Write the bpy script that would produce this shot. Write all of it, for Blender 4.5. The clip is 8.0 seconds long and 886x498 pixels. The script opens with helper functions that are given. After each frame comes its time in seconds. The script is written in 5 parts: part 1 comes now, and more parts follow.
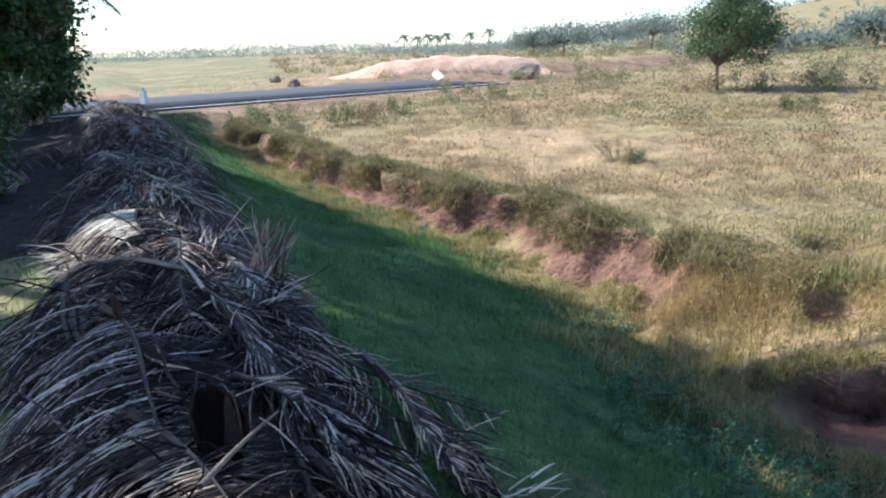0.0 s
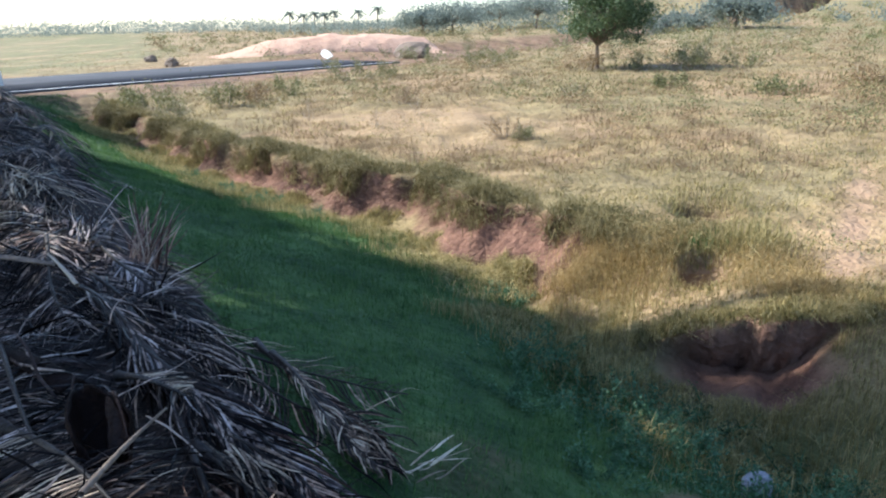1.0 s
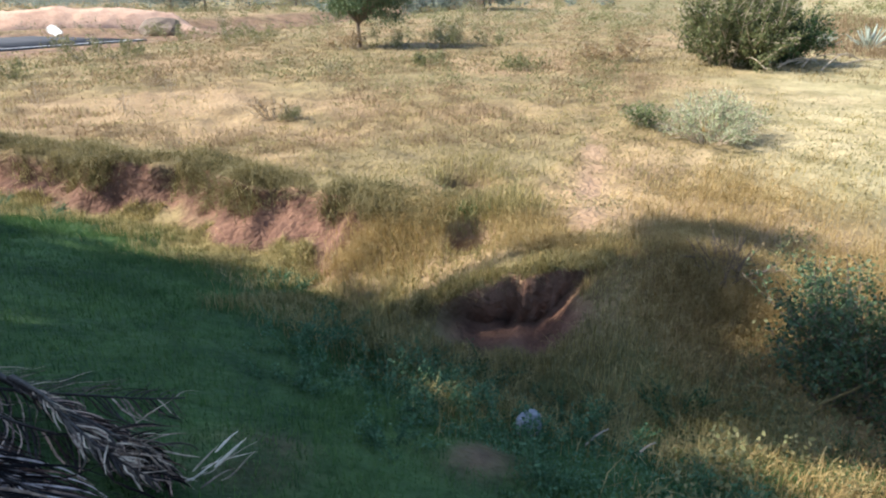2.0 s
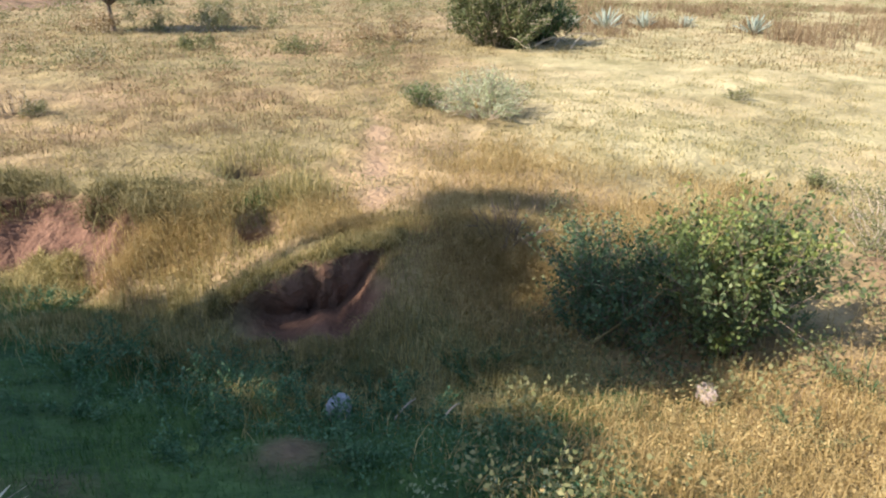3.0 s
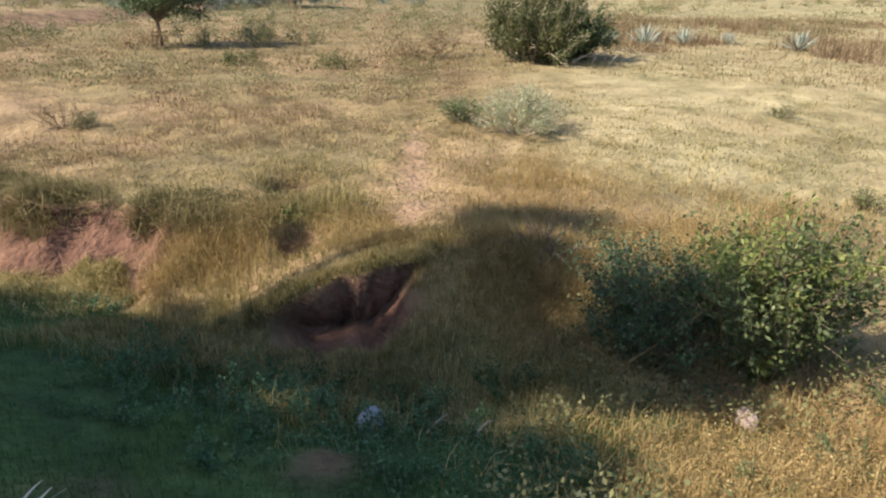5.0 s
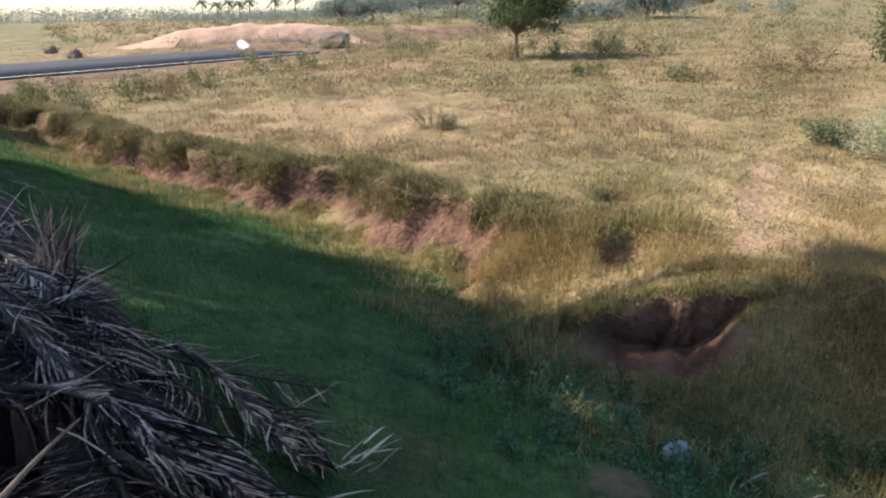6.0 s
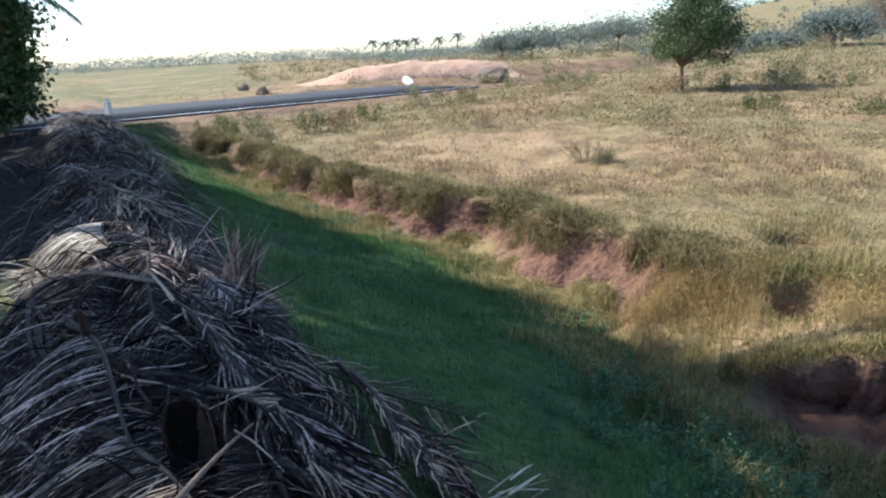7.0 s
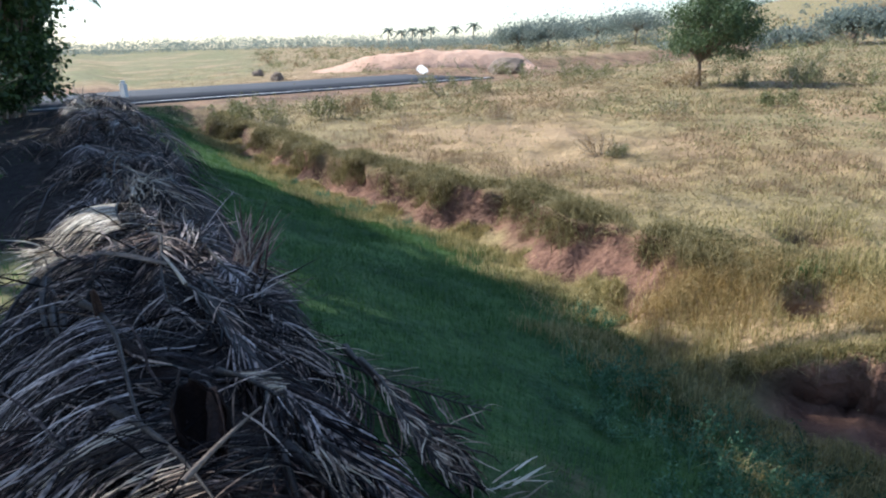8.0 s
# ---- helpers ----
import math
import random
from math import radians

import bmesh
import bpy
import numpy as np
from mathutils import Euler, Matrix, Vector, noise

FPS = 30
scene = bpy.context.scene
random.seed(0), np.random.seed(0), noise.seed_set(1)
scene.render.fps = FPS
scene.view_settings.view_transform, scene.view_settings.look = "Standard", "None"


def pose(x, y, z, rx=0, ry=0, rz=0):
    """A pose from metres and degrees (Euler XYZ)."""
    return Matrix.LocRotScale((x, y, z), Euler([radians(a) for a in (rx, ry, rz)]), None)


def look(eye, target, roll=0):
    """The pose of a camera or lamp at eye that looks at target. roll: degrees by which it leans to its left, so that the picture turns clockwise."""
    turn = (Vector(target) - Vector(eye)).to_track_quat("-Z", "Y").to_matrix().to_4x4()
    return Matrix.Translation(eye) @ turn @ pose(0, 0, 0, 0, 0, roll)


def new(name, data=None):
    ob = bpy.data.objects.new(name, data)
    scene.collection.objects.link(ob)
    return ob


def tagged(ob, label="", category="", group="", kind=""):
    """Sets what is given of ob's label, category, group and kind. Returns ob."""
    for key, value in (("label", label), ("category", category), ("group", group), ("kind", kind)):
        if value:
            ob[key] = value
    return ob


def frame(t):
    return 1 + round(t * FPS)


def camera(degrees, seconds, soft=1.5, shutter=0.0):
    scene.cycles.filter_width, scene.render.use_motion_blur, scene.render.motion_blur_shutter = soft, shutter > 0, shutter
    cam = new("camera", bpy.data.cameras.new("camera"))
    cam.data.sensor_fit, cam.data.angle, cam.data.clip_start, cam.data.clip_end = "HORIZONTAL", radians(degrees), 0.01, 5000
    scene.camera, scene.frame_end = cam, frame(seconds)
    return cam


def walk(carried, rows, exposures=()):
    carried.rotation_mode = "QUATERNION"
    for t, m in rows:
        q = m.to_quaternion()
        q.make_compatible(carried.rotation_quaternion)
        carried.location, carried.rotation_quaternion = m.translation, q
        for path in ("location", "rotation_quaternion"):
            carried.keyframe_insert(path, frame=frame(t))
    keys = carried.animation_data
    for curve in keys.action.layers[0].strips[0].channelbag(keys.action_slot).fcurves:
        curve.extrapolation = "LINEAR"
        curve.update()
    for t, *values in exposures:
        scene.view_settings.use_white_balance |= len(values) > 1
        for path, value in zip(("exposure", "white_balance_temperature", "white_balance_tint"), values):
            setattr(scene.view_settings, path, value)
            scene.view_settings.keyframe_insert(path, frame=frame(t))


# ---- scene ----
# ---------------------------------------------------------------- camera
cam = camera(69.3, 8.0, soft=2.15)
ROWS = [
    (0.0, 0.000, 0.000, 2.400, 72.67, 1.45, -0.28),
    (0.5, 0.014, -0.002, 2.396, 71.50, 1.20, -4.35),
    (1.0, 0.031, -0.005, 2.394, 70.73, 1.06, -9.66),
    (1.5, 0.053, -0.013, 2.386, 68.42, 0.00, -16.69),
    (2.0, 0.092, -0.029, 2.387, 68.83, -0.22, -29.55),
    (2.2, 0.107, -0.038, 2.387, 68.84, -0.45, -34.92),
    (3.3, 0.144, -0.074, 2.384, 67.76, -1.00, -50.65),
    (3.5, 0.147, -0.076, 2.387, 68.46, -1.01, -51.51),
    (4.0, 0.148, -0.076, 2.391, 69.94, -0.99, -51.84),
    (4.2, 0.147, -0.073, 2.392, 70.30, -0.99, -51.08),
    (5.3, 0.112, -0.043, 2.385, 67.85, 0.07, -37.55),
    (5.5, 0.092, -0.029, 2.386, 68.18, 1.10, -30.08),
    (6.0, 0.052, -0.010, 2.391, 69.79, 0.94, -16.34),
    (6.5, 0.016, -0.002, 2.397, 71.64, 3.66, -6.03),
    (7.0, 0.008, 0.000, 2.401, 72.98, 2.32, -2.94),
    (7.5, 0.005, -0.001, 2.397, 71.81, 1.45, -1.72),
    (8.0, 0.005, -0.001, 2.398, 72.17, 1.13, -1.60),
]
EXPOSURES = [(0.0, 1.32, 5500, 9), (1.5, 1.3, 5800, 9.5), (2.2, 1.3, 6200, 10.5), (3.5, 1.24, 6450, 12), (4.0, 0.95, 6550, 12.5), (4.2, 0.93, 6600, 13), (5.5, 0.87, 6650, 13.5), (6.0, 0.97, 6300, 11.5), (8.0, 1.06, 5600, 9.5)]
walk(cam, [(t, pose(x, y, z, rx, ry, rz)) for t, x, y, z, rx, ry, rz in ROWS], EXPOSURES)

# ---------------------------------------------------------------- light
SUN_BEARING, SUN_ELEVATION = -62.0, 42.0
sky_world = bpy.data.worlds.new("sky")
scene.world = sky_world
sky_world.use_nodes = True
wn = sky_world.node_tree.nodes
sky = wn.new("ShaderNodeTexSky")
sky.sky_type, sky.sun_disc = "NISHITA", False
sky.sun_elevation, sky.sun_rotation = radians(SUN_ELEVATION), radians(SUN_BEARING)
sky.dust_density, sky.air_density, sky.ozone_density = 0.7, 1.0, 1.0
sky_world.node_tree.links.new(sky.outputs[0], wn["Background"].inputs[0])
wn["Background"].inputs[1].default_value = 0.115
sun = new("sun", bpy.data.lights.new("sun", "SUN"))
sun.data.energy, sun.data.angle, sun.data.color = 4.4, radians(0.6), (1.0, 0.91, 0.78)
a, e = radians(SUN_BEARING), radians(SUN_ELEVATION)
sun.matrix_world = look((math.sin(a) * math.cos(e) * 60, math.cos(a) * math.cos(e) * 60, math.sin(e) * 60), (0, 0, 0))

# ---------------------------------------------------------------- materials
def node_material(name, colours, scale=3.0, fine=40.0, rough=0.85, bump=0.3, translucent=0.0, island=0.0, spec=0.25, coords="Object", obj_random=0.0, tight=0.44, relief=0.02):
    """Two scales of noise run through a colour ramp; optional light through leaves, and a spread of tone from piece to piece."""
    m = bpy.data.materials.new(name)
    m.use_nodes = True
    n, l = m.node_tree.nodes, m.node_tree.links
    p = n["Principled BSDF"]
    p.inputs["Roughness"].default_value = rough
    p.inputs["Specular IOR Level"].default_value = spec
    tc = n.new("ShaderNodeTexCoord")
    big = n.new("ShaderNodeTexNoise")
    big.inputs["Scale"].default_value, big.inputs["Detail"].default_value, big.inputs["Roughness"].default_value = scale, 6, 0.62
    small = n.new("ShaderNodeTexNoise")
    small.inputs["Scale"].default_value, small.inputs["Detail"].default_value = fine, 4
    l.new(tc.outputs[coords], big.inputs["Vector"])
    l.new(tc.outputs[coords], small.inputs["Vector"])
    mix = n.new("ShaderNodeMath")
    mix.operation = "MULTIPLY_ADD"
    mix.inputs[1].default_value = 0.45
    l.new(small.outputs["Fac"], mix.inputs[0])
    half = n.new("ShaderNodeMath")
    half.operation = "MULTIPLY"
    half.inputs[1].default_value = 0.55
    l.new(big.outputs["Fac"], half.inputs[0])
    l.new(half.outputs[0], mix.inputs[2])
    fac = mix.outputs[0]
    spread = max(island, obj_random)
    if spread:
        src = n.new("ShaderNodeObjectInfo").outputs["Random"]
        if island:
            both = n.new("ShaderNodeMath")
            both.operation = "ADD"
            l.new(n.new("ShaderNodeNewGeometry").outputs["Random Per Island"], both.inputs[0])
            l.new(src, both.inputs[1])
            wrap = n.new("ShaderNodeMath")
            wrap.operation = "FRACT"
            l.new(both.outputs[0], wrap.inputs[0])
            src = wrap.outputs[0]
        add = n.new("ShaderNodeMath")
        add.operation = "MULTIPLY_ADD"
        add.inputs[1].default_value = spread
        off = n.new("ShaderNodeMath")
        off.operation = "SUBTRACT"
        off.inputs[1].default_value = spread / 2
        l.new(src, add.inputs[0])
        l.new(fac, add.inputs[2])
        l.new(add.outputs[0], off.inputs[0])
        fac = off.outputs[0]
    ramp = n.new("ShaderNodeValToRGB")
    els = ramp.color_ramp.elements
    lo, hi = (0.5 - tight / 2, 0.5 + tight / 2)
    while len(els) < len(colours):
        els.new(0.5)
    for i, c in enumerate(colours):
        els[i].position = lo + (hi - lo) * i / max(1, len(colours) - 1)
        els[i].color = (*c, 1)
    l.new(fac, ramp.inputs[0])
    l.new(ramp.outputs[0], p.inputs["Base Color"])
    if bump:
        b = n.new("ShaderNodeBump")
        b.inputs["Strength"].default_value, b.inputs["Distance"].default_value = bump, relief
        l.new(small.outputs["Fac"], b.inputs["Height"])
        l.new(b.outputs[0], p.inputs["Normal"])
    if translucent:
        tr = n.new("ShaderNodeBsdfTranslucent")
        l.new(ramp.outputs[0], tr.inputs["Color"])
        sh = n.new("ShaderNodeMixShader")
        sh.inputs[0].default_value = translucent
        l.new(p.outputs[0], sh.inputs[1])
        l.new(tr.outputs[0], sh.inputs[2])
        l.new(sh.outputs[0], n["Material Output"].inputs[0])
    return m


def ground_material():
    """Earth under the grass: red soil on the cut bank and bare spots, green turf on the slope, straw-coloured turf on the field."""
    m = node_material("earth", [(0.30, 0.20, 0.12), (0.40, 0.27, 0.16), (0.46, 0.33, 0.20)], 0.7, 11, 0.95, 1.0, relief=0.07)
    n, l = m.node_tree.nodes, m.node_tree.links
    p = n["Principled BSDF"]
    last = p.inputs["Base Color"].links[0].from_socket
    mott = n.new("ShaderNodeTexNoise")
    mott.inputs["Scale"].default_value, mott.inputs["Detail"].default_value, mott.inputs["Roughness"].default_value = 0.9, 10, 0.74
    l.new([x for x in n if x.type == "TEX_COORD"][0].outputs["Object"], mott.inputs["Vector"])
    noise_out = mott.outputs["Fac"]
    for layer, dark, light in (("straw", (0.115, 0.08, 0.036), (0.34, 0.25, 0.125)), ("green", (0.022, 0.055, 0.018), (0.09, 0.155, 0.045)),
                               ("sward", (0.24, 0.215, 0.10), (0.50, 0.43, 0.24)), ("soil", (0.055, 0.027, 0.02), (0.25, 0.138, 0.093))):
        at = n.new("ShaderNodeAttribute")
        at.attribute_name = layer
        r = n.new("ShaderNodeValToRGB")
        r.color_ramp.elements[0].position, r.color_ramp.elements[1].position = (0.38, 0.63)
        r.color_ramp.elements[0].color, r.color_ramp.elements[1].color = (*dark, 1), (*light, 1)
        l.new(noise_out, r.inputs[0])
        mx = n.new("ShaderNodeMix")
        mx.data_type = "RGBA"
        l.new(at.outputs["Fac"], mx.inputs["Factor"])
        l.new(last, mx.inputs[6])
        l.new(r.outputs[0], mx.inputs[7])
        last = mx.outputs[2]
    l.new(last, p.inputs["Base Color"])
    return m


EARTH = ground_material()
TURF = node_material("green_grass", [(0.026, 0.068, 0.018), (0.062, 0.135, 0.035), (0.13, 0.21, 0.06)], 1.2, 8, 0.7, 0, 0.3, 0.35)
STRAW = node_material("dry_grass", [(0.10, 0.08, 0.032), (0.21, 0.16, 0.072), (0.32, 0.24, 0.115), (0.45, 0.355, 0.20)], 0.45, 3, 0.75, 0, 0.3, 0.3, tight=0.3)
BROWN_GRASS = node_material("brown_grass", [(0.12, 0.08, 0.045), (0.22, 0.15, 0.085), (0.34, 0.25, 0.15)], 0.6, 4, 0.8, 0, 0.3, 0.3)
TAN = node_material("tan_seed_grass", [(0.19, 0.145, 0.05), (0.31, 0.215, 0.085), (0.44, 0.32, 0.14), (0.56, 0.45, 0.22)], 0.9, 8, 0.8, 0, 0.3, 0.3)
LIP = node_material("lip_grass", [(0.075, 0.068, 0.026), (0.19, 0.16, 0.066), (0.36, 0.30, 0.145)], 1.3, 6, 0.75, 0, 0.3, 0.35)
BLEACHED = node_material("bleached_grass", [(0.22, 0.21, 0.085), (0.40, 0.36, 0.18), (0.56, 0.49, 0.29)], 0.45, 3, 0.8, 0, 0.3, 0.3, tight=0.3)
OLIVE = node_material("olive_grass", [(0.10, 0.095, 0.032), (0.30, 0.25, 0.095), (0.52, 0.42, 0.20)], 1.3, 6, 0.75, 0, 0.3, 0.35)
WEED = node_material("weed_leaf", [(0.04, 0.095, 0.04), (0.08, 0.17, 0.075), (0.15, 0.26, 0.13)], 2, 20, 0.55, 0, 0.3, 0.35, 0.4)
LEAF_DARK = node_material("dark_leaf", [(0.02, 0.045, 0.015), (0.045, 0.085, 0.025), (0.09, 0.14, 0.04)], 1, 12, 0.55, 0, 0.25, 0.35, 0.4)
LEAF_BUSH_SHADED = node_material("shaded_bush_leaf", [(0.03, 0.062, 0.028), (0.065, 0.115, 0.05), (0.12, 0.18, 0.08)], 1, 12, 0.55, 0, 0.3, 0.35, 0.4)
LEAF_YOUNG = node_material("young_tree_leaf", [(0.04, 0.07, 0.03), (0.085, 0.13, 0.055), (0.17, 0.215, 0.095)], 1, 12, 0.55, 0, 0.3, 0.35, 0.4)
LEAF_BUSH = node_material("bush_leaf", [(0.05, 0.08, 0.028), (0.11, 0.148, 0.052), (0.24, 0.275, 0.11)], 1.5, 12, 0.55, 0, 0.35, 0.4, 0.4)
LEAF_SHOOT = node_material("young_leaf", [(0.10, 0.145, 0.035), (0.20, 0.24, 0.065), (0.34, 0.36, 0.125)], 2, 12, 0.6, 0, 0.35, 0.35)
SHOOT_STEM = node_material("shoot_stem", [(0.13, 0.10, 0.04), (0.22, 0.17, 0.075), (0.32, 0.25, 0.12)], 5, 40, 0.7, 0.3)
LEAF_PALE = node_material("pale_leaf", [(0.27, 0.31, 0.16), (0.42, 0.455, 0.27), (0.56, 0.58, 0.40)], 2, 12, 0.7, 0, 0.35, 0.35)
AGAVE = node_material("agave_leaf", [(0.20, 0.24, 0.19), (0.30, 0.34, 0.28), (0.40, 0.43, 0.35)], 3, 20, 0.6, 0.1, 0.05, obj_random=0.2)
LEAF_DUSTY = node_material("dusty_leaf", [(0.11, 0.125, 0.055), (0.19, 0.195, 0.085), (0.29, 0.27, 0.13)], 1, 9, 0.75, 0, 0.3, 0.35)
LEAF_THORN = node_material("thorn_leaf", [(0.05, 0.065, 0.025), (0.10, 0.115, 0.045), (0.19, 0.19, 0.08)], 1, 9, 0.7, 0, 0.3, 0.35)
LEAF_DRY = node_material("dry_leaf", [(0.16, 0.11, 0.06), (0.27, 0.19, 0.10), (0.38, 0.28, 0.16)], 1, 9, 0.8, 0, 0.25, 0.35)
BARK = node_material("bark", [(0.09, 0.07, 0.05), (0.17, 0.13, 0.10), (0.26, 0.21, 0.16)], 5, 40, 0.9, 0.8)
TWIG = node_material("pale_twig", [(0.25, 0.20, 0.14), (0.40, 0.33, 0.25), (0.52, 0.45, 0.36)], 5, 40, 0.8, 0.3)
# next four paint the heap's shade in near-black stops, its glints in the palest
FROND_SHADED = node_material("shaded_frond", [(0.003, 0.002, 0.0018), (0.0052, 0.0034, 0.0031), (0.0115, 0.0078, 0.007), (0.054, 0.038, 0.033), (0.45, 0.34, 0.27)], 3, 30, 0.33, 0.15, 0.03, 0.66, 0.07, tight=0.64)
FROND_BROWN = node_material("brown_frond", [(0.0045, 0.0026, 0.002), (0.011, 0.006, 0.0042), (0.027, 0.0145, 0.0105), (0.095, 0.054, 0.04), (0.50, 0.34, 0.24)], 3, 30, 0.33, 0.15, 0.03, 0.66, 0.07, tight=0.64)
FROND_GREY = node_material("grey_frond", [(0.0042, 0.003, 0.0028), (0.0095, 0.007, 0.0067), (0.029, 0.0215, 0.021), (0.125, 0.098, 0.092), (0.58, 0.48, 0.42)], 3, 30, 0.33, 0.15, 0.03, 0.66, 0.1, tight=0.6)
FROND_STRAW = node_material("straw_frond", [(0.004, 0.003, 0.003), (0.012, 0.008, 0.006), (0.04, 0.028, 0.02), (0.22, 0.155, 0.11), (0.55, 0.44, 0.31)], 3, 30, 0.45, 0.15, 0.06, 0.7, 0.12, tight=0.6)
FROND_PALE = node_material("pale_frond", [(0.14, 0.10, 0.07), (0.42, 0.34, 0.24), (0.60, 0.52, 0.39), (0.68, 0.60, 0.47)], 3, 30, 0.45, 0.15, 0.15, 0.6, 0.35)
FROND_RED = node_material("reddish_frond", [(0.05, 0.025, 0.02), (0.13, 0.065, 0.05), (0.28, 0.17, 0.13), (0.45, 0.34, 0.26)], 3, 30, 0.5, 0.15, 0.15, 0.6, 0.25)
RACHIS = node_material("frond_stalk", [(0.012, 0.010, 0.009), (0.03, 0.025, 0.022), (0.09, 0.075, 0.06)], 4, 50, 0.5, 0.3, 0, 0, 0.15)
# near-black, so that the shade inside the hollow sheath is in the colour
SPATHE_SHADED = node_material("shaded_sheath", [(0.004, 0.0025, 0.002), (0.009, 0.005, 0.004), (0.025, 0.013, 0.009)], 5, 60, 0.7, 0.6, 0, 0, 0.08)
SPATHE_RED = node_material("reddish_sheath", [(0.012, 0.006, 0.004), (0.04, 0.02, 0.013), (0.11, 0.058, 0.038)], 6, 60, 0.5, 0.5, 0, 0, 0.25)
# dark litter; the shade under fronds and trees is put into this colour too
LITTER_SHADE = node_material("litter_shade", [(0.010, 0.008, 0.007), (0.024, 0.0185, 0.016), (0.065, 0.052, 0.042)], 6, 45, 0.9, 1.0)
PALM_GREEN = node_material("palm_leaf", [(0.02, 0.045, 0.015), (0.05, 0.09, 0.03), (0.10, 0.15, 0.05)], 2, 12, 0.45, 0, 0.2, 0.35, 0.5)
ASPHALT = node_material("asphalt", [(0.04, 0.043, 0.049), (0.06, 0.063, 0.07), (0.085, 0.087, 0.093)], 0.6, 30, 0.95, 0.04, spec=0.1)
PAINT = node_material("white_paint", [(0.55, 0.54, 0.50), (0.72, 0.71, 0.68), (0.8, 0.79, 0.77)], 3, 25, 0.6, 0.2)
GRAVEL = node_material("red_spoil", [(0.36, 0.21, 0.14), (0.50, 0.32, 0.22), (0.60, 0.42, 0.31)], 0.5, 6, 0.95, 1.0)
STONE = node_material("grey_stone", [(0.15, 0.16, 0.17), (0.26, 0.27, 0.29), (0.4, 0.41, 0.42)], 6, 40, 0.85, 0.7)
STONE_PINK = node_material("pinkish_stone", [(0.30, 0.23, 0.20), (0.42, 0.33, 0.29), (0.52, 0.43, 0.38)], 8, 40, 0.9, 0.7)
# pale grey-green: the haze of distance is put into the leaf colour
HAZED_LEAF = node_material("hazed_foliage", [(0.15, 0.18, 0.155), (0.21, 0.245, 0.21), (0.27, 0.305, 0.265)], 0.05, 0.3, 0.9, 0, 0.5, 0.2, 0.0)

# ---------------------------------------------------------------- mesh helpers


def mesh_object(name, verts, faces, material, parent=None, label="", smooth=False):
    """One mesh object from arrays; faces all of one size."""
    verts, faces = np.asarray(verts, np.float32), np.asarray(faces, np.int32)
    k = faces.shape[1]
    me = bpy.data.meshes.new(name)
    me.vertices.add(len(verts))
    me.vertices.foreach_set("co", verts.ravel())
    me.loops.add(faces.size)
    me.loops.foreach_set("vertex_index", faces.ravel())
    me.polygons.add(len(faces))
    me.polygons.foreach_set("loop_start", np.arange(len(faces), dtype=np.int32) * k)
    if smooth:
        me.polygons.foreach_set("use_smooth", np.ones(len(faces), bool))
    me.update(calc_edges=True)
    me.materials.append(material)
    ob = new(name, me)
    if parent:
        ob.parent = parent
    if label:
        ob["label"] = label
    return ob


def part(name, bm, material, parent=None, label="", smooth=False):
    me = bpy.data.meshes.new(name)
    bm.to_mesh(me)
    bm.free()
    me.materials.append(material)
    if smooth:
        for f in me.polygons:
            f.use_smooth = True
    ob = new(name, me)
    if parent:
        ob.parent = parent
    if label:
        ob["label"] = label
    return ob


def thing(name, place, label, category, group="", kind="", turn=0.0, size=1.0):
    ob = new(name)
    ob.empty_display_size = 0.1
    ob.matrix_basis = Matrix.Translation(place) @ Matrix.Rotation(turn, 4, "Z") @ Matrix.Scale(size, 4)
    return tagged(ob, label, category, group, kind)


def tube(path, radii, sides=6):
    """Vertices and quads of a tapered tube along a path, closed at both ends by collapsing."""
    path, radii = np.asarray(path, float), np.asarray(radii, float)
    n = len(path)
    d = np.gradient(path, axis=0)
    d /= np.linalg.norm(d, axis=1)[:, None] + 1e-9
    ref = np.where(np.abs(d[:, 2:3]) > 0.9, np.array([[1.0, 0, 0]]), np.array([[0, 0, 1.0]]))
    u = np.cross(d, ref)
    u /= np.linalg.norm(u, axis=1)[:, None] + 1e-9
    w = np.cross(d, u)
    ang = np.arange(sides) * 2 * np.pi / sides
    v = path[:, None] + radii[:, None, None] * (np.cos(ang)[None, :, None] * u[:, None] + np.sin(ang)[None, :, None] * w[:, None])
    i, j = np.meshgrid(np.arange(n - 1), np.arange(sides), indexing="ij")
    a, b = i * sides + j, i * sides + (j + 1) % sides
    return v.reshape(-1, 3), np.stack([a, b, b + sides, a + sides], -1).reshape(-1, 4)


def join_arrays(pieces):
    vs, fs, o = [], [], 0
    for v, f in pieces:
        vs.append(v)
        fs.append(f + o)
        o += len(v)
    return np.concatenate(vs), np.concatenate(fs)


def leaf_cloud(centres, length, width, rng, droop=0.3, fold=True):
    """One leaf, a bent lozenge of two quads, at each centre, turned at random."""
    n = len(centres)
    ax = rng.normal(size=(n, 3))
    ax[:, 2] -= droop
    ax /= np.linalg.norm(ax, axis=1)[:, None]
    side = np.cross(ax, rng.normal(size=(n, 3)))
    side /= np.linalg.norm(side, axis=1)[:, None]
    nor = np.cross(ax, side)
    L = (length * rng.uniform(0.6, 1.3, n))[:, None]
    W = (np.where(np.ndim(length), 0.65 * np.asarray(length), width) * rng.uniform(0.6, 1.3, n))[:, None]
    v = np.stack([centres, centres + ax * L * 0.45 + side * W * 0.5 + nor * W * 0.18, centres + ax * L, centres + ax * L * 0.45 - side * W * 0.5 + nor * W * 0.18], 1)
    return v.reshape(-1, 3), np.arange(4 * n).reshape(n, 4)


